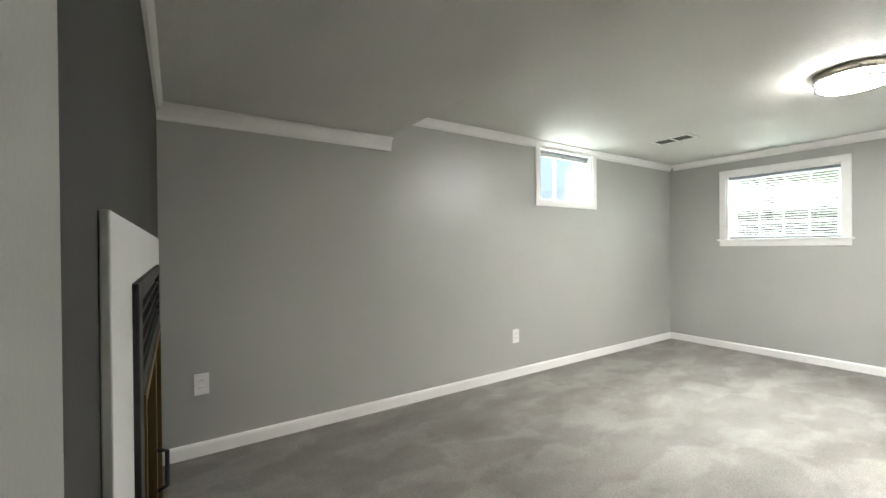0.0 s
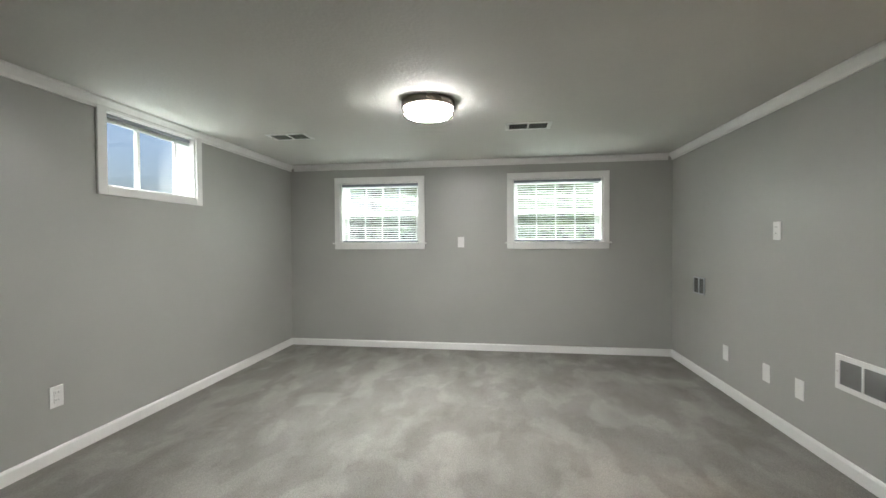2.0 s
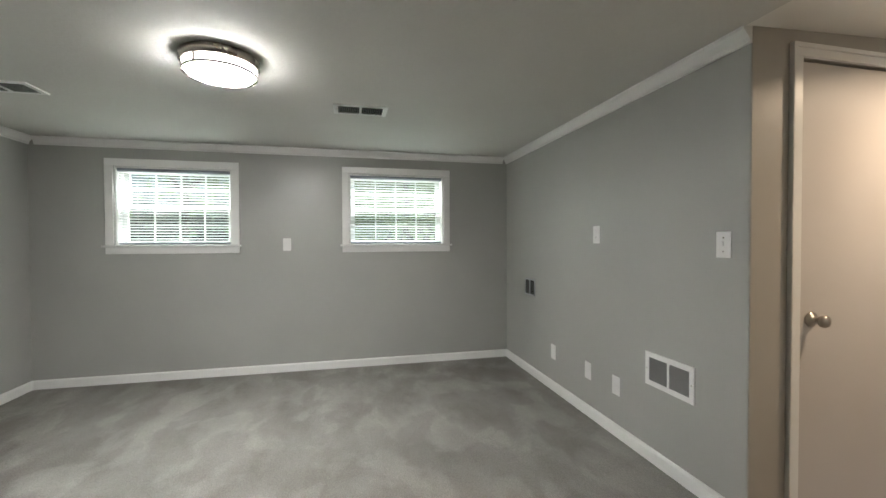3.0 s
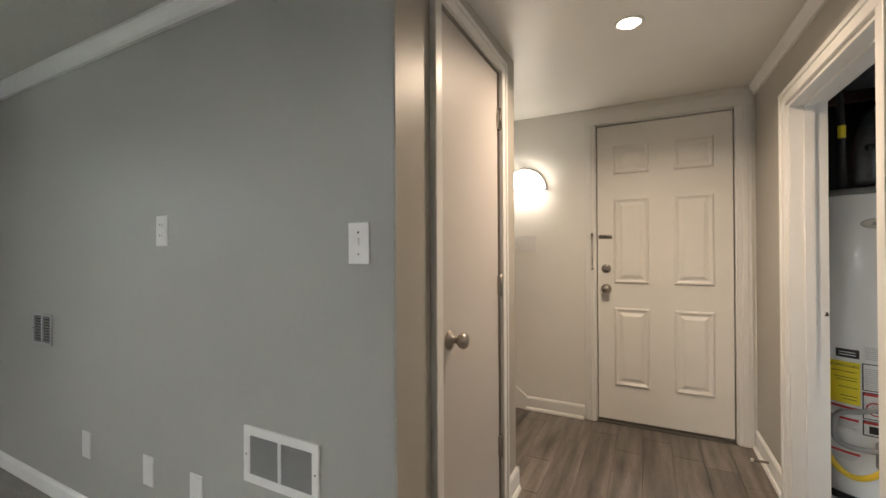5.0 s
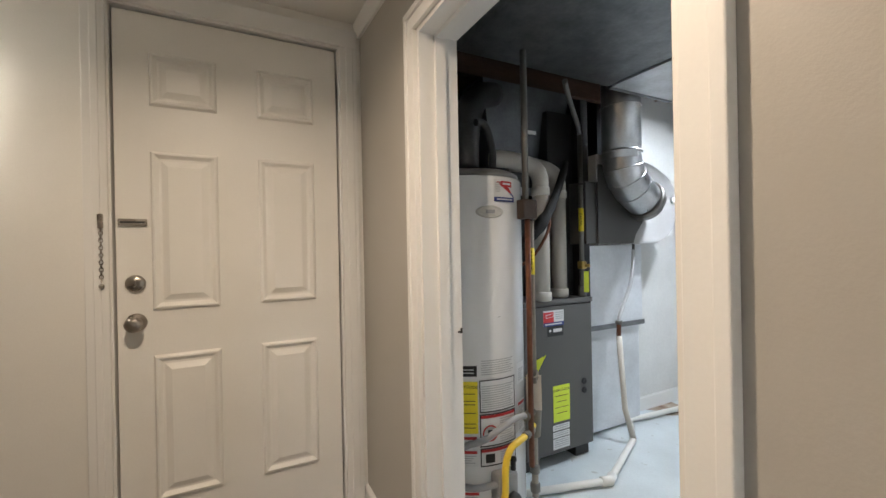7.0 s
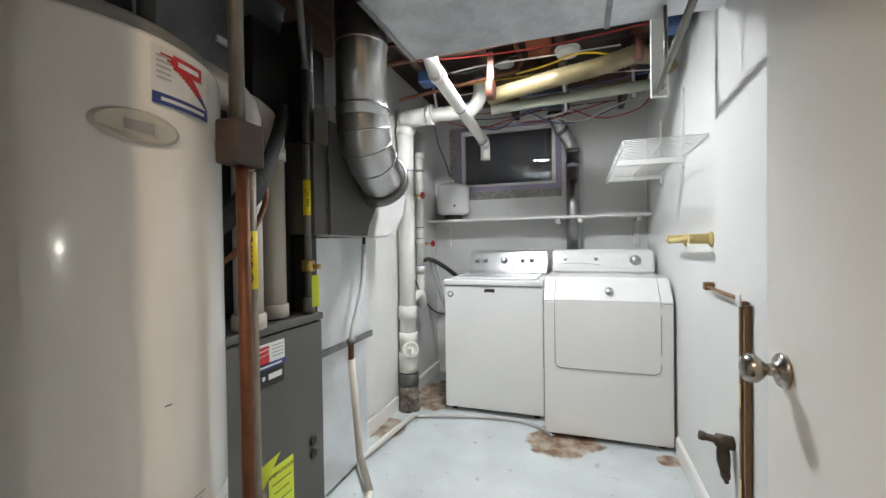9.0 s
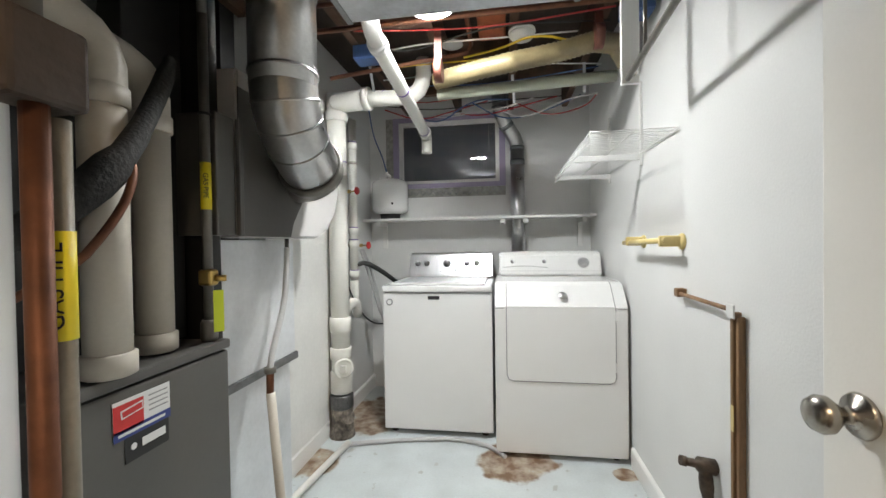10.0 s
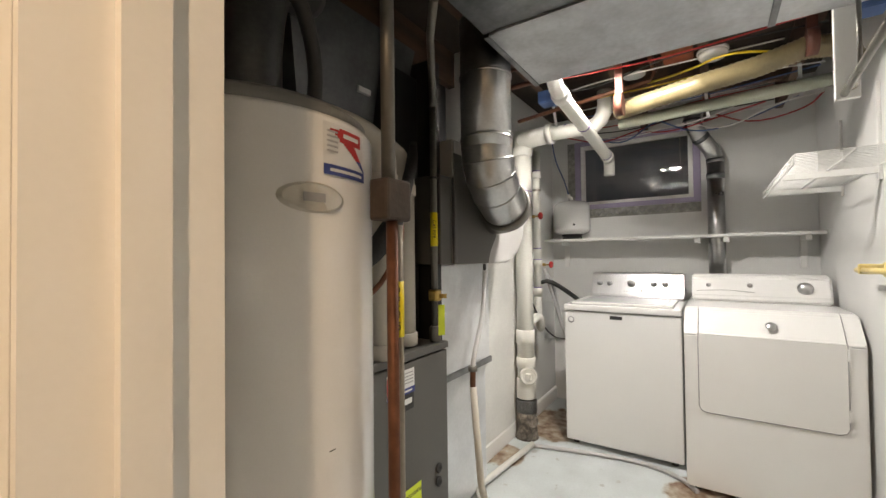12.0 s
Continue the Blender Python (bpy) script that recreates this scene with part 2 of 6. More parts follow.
def concrete_material():
    """Pale blue floor paint with chips, and rust round the drain and in the corner by the stack."""
    m = mat("painted_concrete", (0.60, 0.655, 0.67), 0.42, vary=0.08, scale=4, grain=90, bump=0.02, coords="World")
    t = m.node_tree
    n, l = t.nodes, t.links
    geo = n.new("ShaderNodeNewGeometry")
    b = n["Principled BSDF"]
    out = b.inputs["Base Color"].links[0].from_socket
    noise_n = n.new("ShaderNodeTexNoise")
    noise_n.inputs["Scale"].default_value, noise_n.inputs["Detail"].default_value = 7, 6
    l.new(geo.outputs["Position"], noise_n.inputs[0])
    tint = n.new("ShaderNodeTexNoise")
    tint.inputs["Scale"].default_value, tint.inputs["Detail"].default_value = 14, 5
    l.new(geo.outputs["Position"], tint.inputs[0])
    rust = n.new("ShaderNodeValToRGB")
    rust.color_ramp.elements[0].color, rust.color_ramp.elements[1].color = (0.16, 0.085, 0.045, 1), (0.42, 0.36, 0.29, 1)
    rust.color_ramp.elements[0].position, rust.color_ramp.elements[1].position = 0.38, 0.62
    l.new(tint.outputs[0], rust.inputs[0])
    for centre, radius in (((-0.70, -2.50, 0), 0.21), ((-1.15, -3.46, 0), 0.30), ((-0.62, -1.98, 0), 0.06), ((-0.55, -3.55, 0), 0.14)):
        dist = n.new("ShaderNodeVectorMath")
        dist.operation = "DISTANCE"
        dist.inputs[1].default_value = centre
        l.new(geo.outputs["Position"], dist.inputs[0])
        mul = n.new("ShaderNodeMath")
        mul.operation = "MULTIPLY_ADD"
        mul.inputs[1].default_value, mul.inputs[2].default_value = 1.1 * radius, -0.55 * radius
        l.new(noise_n.outputs[0], mul.inputs[0])
        add = n.new("ShaderNodeMath")
        add.operation = "ADD"
        l.new(dist.outputs["Value"], add.inputs[0])
        l.new(mul.outputs[0], add.inputs[1])
        mr = n.new("ShaderNodeMapRange")
        mr.inputs[1].default_value, mr.inputs[2].default_value, mr.inputs[3].default_value, mr.inputs[4].default_value = radius * 0.86, radius, 1.0, 0.0
        l.new(add.outputs[0], mr.inputs[0])
        mix = n.new("ShaderNodeMix")
        mix.data_type = "RGBA"
        l.new(mr.outputs[0], mix.inputs[0])
        l.new(out, mix.inputs[6])
        l.new(rust.outputs[0], mix.inputs[7])
        out = mix.outputs[2]
    chip = n.new("ShaderNodeMapRange")
    chip.inputs[1].default_value, chip.inputs[2].default_value = 0.66, 0.68
    l.new(tint.outputs[0], chip.inputs[0])
    mix = n.new("ShaderNodeMix")
    mix.data_type = "RGBA"
    mix.inputs[7].default_value = (0.42, 0.44, 0.43, 1)
    l.new(chip.outputs[0], mix.inputs[0])
    l.new(out, mix.inputs[6])
    l.new(mix.outputs[2], b.inputs["Base Color"])
    return m


def thin_sheet(m, tint, share):
    """Lets part of the light through a thin leaf or slat."""
    n, l = m.node_tree.nodes, m.node_tree.links
    back = n.new("ShaderNodeBsdfTranslucent")
    back.inputs[0].default_value = (*tint, 1)
    mix = n.new("ShaderNodeMixShader")
    mix.inputs[0].default_value = share
    l.new(n["Principled BSDF"].outputs[0], mix.inputs[1])
    l.new(back.outputs[0], mix.inputs[2])
    l.new(mix.outputs[0], n["Material Output"].inputs[0])
    return m


LEAF = thin_sheet(mat("leaves", (0.14, 0.22, 0.10), 0.6, vary=0.3, scale=2, bump=0), (0.34, 0.46, 0.22), 0.5)
BLIND = thin_sheet(mat("white_blind_slat", (0.78, 0.79, 0.78), 0.45, vary=0.01, bump=0), (0.75, 0.78, 0.76), 0.45)
CARPET, CONCRETE = carpet_material(), concrete_material()

# ---- building helpers ----


def bx(bm, x0, x1, y0, y1, z0, z1, bevel=0.0):
    """A box between these planes, with edges eased by bevel."""
    r = bmesh.ops.create_cube(bm, size=1.0)
    vs = r["verts"]
    bmesh.ops.scale(bm, vec=(abs(x1 - x0), abs(y1 - y0), abs(z1 - z0)), verts=vs)
    bmesh.ops.translate(bm, vec=((x0 + x1) / 2, (y0 + y1) / 2, (z0 + z1) / 2), verts=vs)
    if bevel:
        es = list({e for v in vs for e in v.link_edges})
        bmesh.ops.bevel(bm, geom=es, offset=bevel, segments=2, affect="EDGES", profile=0.5)
    return bm


def box(*a, bevel=0.0):
    return bx(bmesh.new(), *a, bevel=bevel)


def sweep(bm, pts, r, seg=12, cap=True, smooth=0):
    """A round tube along points; r a number or one radius a point. smooth: rounds of corner cutting."""
    pts = [Vector(p) for p in pts]
    rs = list(r) if isinstance(r, (list, tuple)) else [r] * len(pts)
    for _ in range(smooth):
        q, s = [pts[0]], [rs[0]]
        for i in range(len(pts) - 1):
            q += [pts[i].lerp(pts[i + 1], 0.25), pts[i].lerp(pts[i + 1], 0.75)]
            s += [rs[i], rs[i + 1]]
        pts, rs = q + [pts[-1]], s + [rs[-1]]
    side, rings = None, []
    for i, p in enumerate(pts):
        d = (pts[min(i + 1, len(pts) - 1)] - pts[max(i - 1, 0)]).normalized()
        if side is None:
            side = d.orthogonal().normalized()
        side = (side - d * side.dot(d)).normalized()
        up = d.cross(side)
        rings.append([bm.verts.new(p + rs[i] * (math.cos(a) * side + math.sin(a) * up)) for a in (2 * math.pi * k / seg for k in range(seg))])
    for a, b in zip(rings, rings[1:]):
        for k in range(seg):
            f = bm.faces.new((a[k], a[(k + 1) % seg], b[(k + 1) % seg], b[k]))
            f.smooth = True
    if cap:
        bm.faces.new(rings[0][::-1])
        bm.faces.new(rings[-1])
    return bm


def tube(pts, r, seg=12, smooth=0):
    return sweep(bmesh.new(), pts, r, seg, True, smooth)


def lathe(profile, base, axis=(0, 0, 1), seg=28):
    """A turned shape: profile rows of (radius, height) along axis from base."""
    bm = bmesh.new()
    d = Vector(axis).normalized()
    s = d.orthogonal().normalized()
    u = d.cross(s)
    rings = [[bm.verts.new(Vector(base) + h * d + max(r, 1e-4) * (math.cos(a) * s + math.sin(a) * u)) for a in (2 * math.pi * k / seg for k in range(seg))] for r, h in profile]
    for a, b in zip(rings, rings[1:]):
        for k in range(seg):
            bm.faces.new((a[k], a[(k + 1) % seg], b[(k + 1) % seg], b[k])).smooth = True
    bm.faces.new(rings[0][::-1])
    bm.faces.new(rings[-1])
    return bm


def prism(outline, axis, a, b):
    """An outline of (u, v) pairs run along x, y or z from a to b."""
    bm = bmesh.new()
    put = {"x": lambda u, v, w: (w, u, v), "y": lambda u, v, w: (u, w, v), "z": lambda u, v, w: (u, v, w)}[axis]
    lo = [bm.verts.new(put(u, v, a)) for u, v in outline]
    hi = [bm.verts.new(put(u, v, b)) for u, v in outline]
    n = len(outline)
    for k in range(n):
        bm.faces.new((lo[k], lo[(k + 1) % n], hi[(k + 1) % n], hi[k]))
    bm.faces.new(lo[::-1])
    bm.faces.new(hi)
    return bm


def plate(o, right, up, w, h, thick=0.002, curve=None):
    """A thin sheet centred at o; right and up are unit vectors."""
    o, right, up = Vector(o), Vector(right), Vector(up)
    nrm = right.cross(up)
    bm = bmesh.new()
    vs = [bm.verts.new(o + sx * w / 2 * right + sy * h / 2 * up + d * nrm) for d in (0, thick) for sx, sy in ((-1, -1), (1, -1), (1, 1), (-1, 1))]
    for q in ((3, 2, 1, 0), (4, 5, 6, 7), (0, 1, 5, 4), (1, 2, 6, 5), (2, 3, 7, 6), (3, 0, 4, 7)):
        bm.faces.new([vs[k] for k in q])
    return bm


def finish(bm, name, material):
    bmesh.ops.recalc_face_normals(bm, faces=bm.faces)
    me = bpy.data.meshes.new(name)
    bm.to_mesh(me)
    bm.free()
    me.materials.append(material)
    return me


def part(name, bm, material, parent, label=""):
    base = Vector((0, 0, 0))
    o = parent
    while o is not None:
        base += o.location
        o = o.parent
    bmesh.ops.translate(bm, vec=-base, verts=bm.verts)
    ob = new(name, finish(bm, name, material))
    ob.parent = parent
    return tagged(ob, label)


def thing(name, at, label, category, group="", kind=""):
    ob = new(name)
    ob.location = at
    ob.empty_display_size = 0.05
    return tagged(ob, label, category, group, kind)


def solid(name, bm, material, label, category, group="", kind=""):
    return tagged(new(name, finish(bm, name, material)), label, category, group, kind)


def setting(name, bm, material, label, category="wall"):
    return solid(name, bm, material, label, category, "", "structure")


def wall_along_y(x0, x1, y0, y1, z0, z1, holes):
    """A wall with a thickness in x and openings (y0, y1, z0, z1)."""
    bm = bmesh.new()
    at = y0
    for a, b, lo, hi in sorted(holes):
        bx(bm, x0, x1, at, a, z0, z1)
        if lo > z0:
            bx(bm, x0, x1, a, b, z0, lo)
        if hi < z1:
            bx(bm, x0, x1, a, b, hi, z1)
        at = b
    return bx(bm, x0, x1, at, y1, z0, z1)


def wall_along_x(y0, y1, x0, x1, z0, z1, holes):
    bm = wall_along_y(y0, y1, x0, x1, z0, z1, holes)
    for v in bm.verts:
        v.co.x, v.co.y = v.co.y, v.co.x
    return bm


def lettering(text, o, right, up, size, material, parent, name="lettering"):
    c = bpy.data.curves.new(name, "FONT")
    c.body, c.size, c.align_x, c.align_y, c.extrude = text, size, "CENTER", "CENTER", 0.0004
    tmp = new(name + "_source", c)
    bpy.context.view_layer.update()
    me = bpy.data.meshes.new_from_object(tmp.evaluated_get(bpy.context.evaluated_depsgraph_get()))
    bpy.data.objects.remove(tmp)
    right, up = Vector(right), Vector(up)
    m = Matrix((right, up, right.cross(up))).transposed().to_4x4()
    m.translation = Vector(o)
    me.transform(m)
    bm = bmesh.new()
    bm.from_mesh(me)
    bpy.data.meshes.remove(me)
    return part(name, bm, material, parent)

# ---- the large structure ----
CZ, XE, YN, YS, XC, XW, YD = 2.088, 5.43, 2.735, -1.39, 2.80, 1.63, -3.488
LB, LN, LS = -1.68, -1.922, -3.60
CP = 0.025

WIN = ((1.225, 2.135), (-0.715, 0.205))
W0 = (3.21, 3.95)
setting("floor", box(0.2, XE, YS, YN, -0.1, CP), CARPET, "grey cut-pile carpet with vacuum marks", "floor")
setting("foyer_subfloor", box(XW - 0.2, 4.8, YD, YS, -0.1, -0.008), SUBFL, "floor base under the vinyl planks", "floor")
setting("laundry_floor", box(LB, XW - 0.2, -4.3, LN, -0.1, 0.0), CONCRETE, "pale blue painted concrete floor with rust stains", "floor")
setting("ceiling", box(-0.1, XE + 0.1, -1.36, YN + 0.1, CZ, CZ + 0.12), CEIL, "white painted drywall ceiling with light texture", "ceiling")
setting("foyer_ceiling", prism([(-1.36, CZ), (YD - 0.1, 2.17), (YD - 0.1, 2.3), (-1.36, CZ + 0.12)], "x", XW - 0.06, 4.8), LITCREAM, "white painted foyer ceiling", "ceiling")
setting("soffit", box(0.3, 1.715, -0.32, YN, 1.905, CZ), CEIL, "painted drywall soffit along the fireplace wall", "soffit")
setting("wall_east", wall_along_y(XE, XE + 0.2, YS - 0.1, YN + 0.2, 0, CZ, [(a, b, 1.20, 1.87) for a, b in WIN]), GREY, "grey painted wall with two windows")
setting("wall_north", wall_along_x(YN, YN + 0.2, 0.2, XE, 0, CZ, [(*W0, 1.56, 2.03)]), GREY, "grey painted wall with one small high window")
setting("wall_fireplace", box(0.2, 0.402, 0.49, YN, 0, 1.905), DARK, "charcoal painted accent wall round the fireplace")
setting("wall_end_west", box(0.2, 0.425, -0.42, 0.488, 0, 1.905, bevel=0.006), GREY, "grey painted wall end beside the accent wall")
setting("wall_back", box(0.2, XW - 0.132, -0.45, -0.33, 0, CZ), GREY, "grey painted wall behind the walker")
setting("wall_closet_north", box(XC + 0.004, XE, YS - 0.1, YS, 0, CZ), GREY, "grey painted wall with switches and vent grilles")
setting("wall_closet_west", wall_along_y(XC, XC + 0.1, -2.46, YS - 0.002, 0, CZ + 0.09, [(-2.235, -1.635, 0, 1.985)]), SHADEBEIGE, "beige painted wall round the closet door, darkened for shade")
setting("wall_closet_south", box(XC + 0.1, 4.8, -2.46, -2.36, 0, 3.2), SHADEBEIGE, "painted wall beside the stairs")
setting("wall_closet_back", box(3.5, 3.6, -2.36, YS - 0.1, 0, CZ), SHADEBEIGE, "plain wall inside the closet")
setting("wall_entry", wall_along_x(YD - 0.16, YD, LB - 0.1 + 3.1, 4.9, 0, 3.2, [(1.725, 2.531, 0, 2.05)]), LITCREAM, "warm white painted wall round the entry door, lightened for lamplight")
setting("wall_stair_end", box(4.8, 4.9, YD, -2.36, 0, 3.2), LITCREAM, "plain wall at the head of the stairs")
setting("wall_partition", wall_along_y(XW - 0.13, XW, YD, -0.33, 0, CZ + 0.09, [(-2.86, -2.025, 0, 1.845), (-1.735, -0.99, 0, 1.99)]), SHADEBEIGE, "beige painted wall with the laundry doorway and a closed door, darkened for shade")
setting("wall_laundry_north", box(LB, XW - 0.132, LN, LN + 0.1, 0, 2.4), LWHITE, "white painted laundry wall")
setting("wall_laundry_west", wall_along_y(LB - 0.15, LB, -4.3, LN + 0.1, 0, 2.4, [(-3.36, -2.58, 1.60, 2.08)]), LWHITE, "white painted laundry wall with a high window")
setting("wall_laundry_south", box(LB, -0.19, LS - 0.1, LS, 0, 2.4), LWHITE, "white painted laundry side wall")
# Black on these three alcove walls stands for the deep shade there.
setting("wall_alcove_back", box(-0.19, XW - 0.13, -4.3, -4.2, 0, 2.4), BLACK, "wall behind the furnace and water heater, blackened for shade")
setting("wall_alcove_side", box(-0.19, -0.10, -4.2, LS - 0.1, 0, 2.4), BLACK, "side wall of the furnace alcove, blackened for shade")
setting("wall_alcove_east", box(XW - 0.13, XW - 0.03, -4.2, YD - 0.16, 0, 2.4), BLACK, "wall beside the water heater, blackened for shade")
setting("laundry_subfloor_above", box(LB, XW - 0.132, -4.3, LN, 2.32, 2.4), SUBFL, "dark boards above the open joists", "ceiling")
setting("house_above", box(-2.0, 5.75, -4.4, 3.0, 3.2, 3.4), SUBFL, "storey above the basement", "ceiling")
ground = bmesh.new()
for x0, x1, y0, y1 in ((-150, 150, 2.95, 150), (-150, 150, -150, -4.4), (5.65, 150, -4.4, 2.95), (-150, -1.85, -4.4, 2.95)):
    bx(ground, x0, x1, y0, y1, 0.6, 1.0)
setting("ground", ground, LAWN, "mown lawn round the house", "ground")


def crown(name, pts, z, drop=0.064, out=0.045):
    """Crown moulding along a wall: from (x, y) to (x, y), with its inward normal."""
    (x0, y0), (x1, y1), (nx, ny) = pts
    prof = [(0.0, 0.0), (out, 0.0), (out, -0.012), (out * 0.75, -0.022), (out * 0.35, -drop * 0.7), (0.014, -drop * 0.82), (0.014, -drop), (0.0, -drop)]
    bm = bmesh.new()
    a = [bm.verts.new((x0 + nx * u, y0 + ny * u, z + v)) for u, v in prof]
    b = [bm.verts.new((x1 + nx * u, y1 + ny * u, z + v)) for u, v in prof]
    n = len(prof)
    for k in range(n):
        bm.faces.new((a[k], a[(k + 1) % n], b[(k + 1) % n], b[k]))
    bm.faces.new(a)
    bm.faces.new(b[::-1])
    return setting(name, bm, TRIM, "white painted crown moulding", "moulding")


crown("crown_north", ((1.72, YN), (XE, YN), (0, -1)), CZ - 0.002)
crown("crown_east", ((XE, YN - 0.05), (XE, YS + 0.05), (-1, 0)), CZ - 0.003)
crown("crown_closet", ((XC, YS), (XE, YS), (0, 1)), CZ - 0.002)
crown("crown_soffit", ((0.402, YN), (1.735, YN), (0, -1)), 1.903, 0.088)
crown("crown_fireplace", ((0.402, 0.49), (0.402, YN - 0.05), (1, 0)), 1.902, 0.05, 0.03)
crown("crown_foyer", ((XW, -1.36), (XW, -0.33), (1, 0)), CZ - 0.002, 0.07, 0.035)


slope = [(XW, 0.0), (XW + 0.03, 0.0), (XW + 0.03, -0.012), (XW + 0.012, -0.06), (XW, -0.06)]
fc = bmesh.new()
fa = [fc.verts.new((u, -1.36, CZ - 0.002 + v)) for u, v in slope]
fb = [fc.verts.new((u, YD, 2.164 + v)) for u, v in slope]
for k in range(5):
    fc.faces.new((fa[k], fa[(k + 1) % 5], fb[(k + 1) % 5], fb[k]))
setting("crown_foyer_slope", fc, TRIM, "white painted crown moulding over the laundry door", "moulding")


def base(name, x0, x1, y0, y1, nx, ny, h=0.092, label="white painted baseboard", shoe=False, z=0.0):
    """A baseboard along a wall face, with a rounded top; shoe: a quarter round at its foot."""
    prof = [(0, 0), (0.014, 0), (0.014, h - 0.014), (0.009, h - 0.004), (0.004, h), (0, h)]
    if shoe:
        prof = [(0, 0), (0.028, 0), (0.027, 0.01), (0.02, 0.018), (0.014, 0.02)] + prof[2:]
    bm = bmesh.new()
    a = [bm.verts.new((x0 + nx * u, y0 + ny * u, z + v)) for u, v in prof]
    b = [bm.verts.new((x1 + nx * u, y1 + ny * u, z + v)) for u, v in prof]
    n = len(prof)
    for k in range(n):
        bm.faces.new((a[k], a[(k + 1) % n], b[(k + 1) % n], b[k]))
    bm.faces.new(a)
    bm.faces.new(b[::-1])
    return setting(name, bm, TRIM, label, "baseboard")


base("baseboard_north", 0.402, XE, YN, YN, 0, -1, 0.074, z=CP)
base("baseboard_east", XE, XE, YN - 0.014, YS + 0.014, -1, 0, 0.074, z=CP)
base("baseboard_closet", XC + 0.01, XE, YS, YS, 0, 1, 0.074, z=CP)
base("baseboard_closet_front", XC, XC, -2.46, -2.305, -1, 0, 0.11, shoe=True)
base("baseboard_closet_end", XC - 0.014, XC + 0.5, -2.46, -2.46, 0, -1, 0.11, shoe=True)
base("baseboard_entry", 2.61, 3.02, YD, YD, 0, 1, 0.095, shoe=True)
base("baseboard_entry_wall", XW, XW, YD + 0.0, -2.93, 1, 0, 0.11, shoe=True)
base("baseboard_laundry", 0.68, -0.70, LN, LN, 0, -1, 0.10)
base("baseboard_laundry_south", -0.2, LB, LS, LS, 0, 1, 0.10)
skirt = prism([(3.02, 0.0), (3.02, 0.095), (4.2, 0.985), (4.2, 0.0)], "y", YD + 0.001, YD + 0.016)
setting("stair_skirt", skirt, TRIM, "white painted stair skirt board", "skirting")

# ---- doors and casings ----


def casing_y(x, nx, y0, y1, top, w=0.062, t=0.017):
    """Trim round an opening in a wall of constant x, on the side that nx points to: two legs and a head, each moulded in two steps."""
    bm = bmesh.new()
    for a, b in ((y0 - w, y0), (y1, y1 + w)):
        s = sorted((x, x + nx * t))
        bx(bm, *s, a, b, 0, top, 0.003)
        s = sorted((x, x + nx * (t + 0.006)))
        o = (a, a + w * 0.35) if a < y0 else (b - w * 0.35, b)
        bx(bm, *s, *o, 0, top + w * 0.65, 0.003)
    s = sorted((x, x + nx * t))
    bx(bm, *s, y0 - w * 0.65, y1 + w * 0.65, top, top + w * 0.65, 0.003)
    s = sorted((x, x + nx * (t + 0.006)))
    return bx(bm, *s, y0 - w, y1 + w, top + w * 0.65, top + w, 0.003)


def knob(parent, at, axis, name="door_knob", label="satin nickel round door knob"):
    k = part(name, lathe([(0.031, 0), (0.033, 0.004), (0.030, 0.010), (0.013, 0.014), (0.011, 0.03), (0.018, 0.036), (0.0265, 0.046), (0.0275, 0.056), (0.022, 0.066), (0.010, 0.070), (0.002, 0.0705)], at, axis), NICKEL, parent, label)
    return k


setting("laundry_casing", casing_y(XW, 1, -2.86, -2.025, 1.845), TRIM, "white painted door casing", "casing")
jamb = bmesh.new()
bx(jamb, XW - 0.133, XW + 0.002, -2.86, -2.845, 0, 1.83)
bx(jamb, XW - 0.133, XW + 0.002, -2.04, -2.025, 0, 1.83)
bx(jamb, XW - 0.133, XW + 0.002, -2.86, -2.025, 1.83, 1.845)
bx(jamb, XW - 0.085, XW - 0.05, -2.845, -2.833, 0, 1.83)
bx(jamb, XW - 0.085, XW - 0.05, -2.052, -2.04, 0, 1.83)
bx(jamb, XW - 0.085, XW - 0.05, -2.845, -2.04, 1.818, 1.83)
setting("laundry_jamb", jamb, TRIM, "white painted door jamb", "jamb")
hook = thing("latch_hook", (1.51, -2.845, 0.89), "small dark metal latch catch on the door jamb", "latch")
part("catch", tube([(1.51, -2.846, 0.89), (1.51, -2.825, 0.892), (1.515, -2.818, 0.905)], 0.004, 8), RUBBER, hook)

ld = thing("door_1", (1.495, -2.03, 0), "white flush laundry door standing open", "door", kind="structure")
part("leaf", box(0.70, 1.495, -2.045, -2.010, 0.012, 1.825, bevel=0.003), LITDOOR, ld)
knob(ld, (0.775, -2.045, 0.882), (0, -1, 0))
for z in (0.25, 0.93, 1.6):
    part("hinge", box(1.497, 1.585, -2.0415, -2.0385, z - 0.03, z + 0.07, bevel=0.001), CONDUIT, ld, "dark metal hinge leaf")

d2 = thing("door_2", (1.60, -1.36, 0), "white flush interior door, closed", "door", kind="structure")
part("leaf", box(1.565, 1.60, -1.73, -0.995, 0.01, 1.985, bevel=0.002), SHADEDOOR, d2)
knob(d2, (1.60, -1.67, 0.85), (1, 0, 0))
setting("casing_2", casing_y(XW, 1, -1.735, -0.99, 1.99), TRIM, "white painted door casing", "casing")

d3 = thing("door_3", (2.81, -1.94, 0), "white flush closet door, closed", "door", kind="structure")
part("leaf", box(XC + 0.006, XC + 0.04, -2.225, -1.645, 0.012, 1.975, bevel=0.002), SHADEDOOR, d3)
knob(d3, (XC + 0.006, -1.72, 0.885), (-1, 0, 0))
part("latch_plate", box(XC + 0.003, XC + 0.008, -1.652, -1.645, 0.855, 0.915), NICKEL, d3)
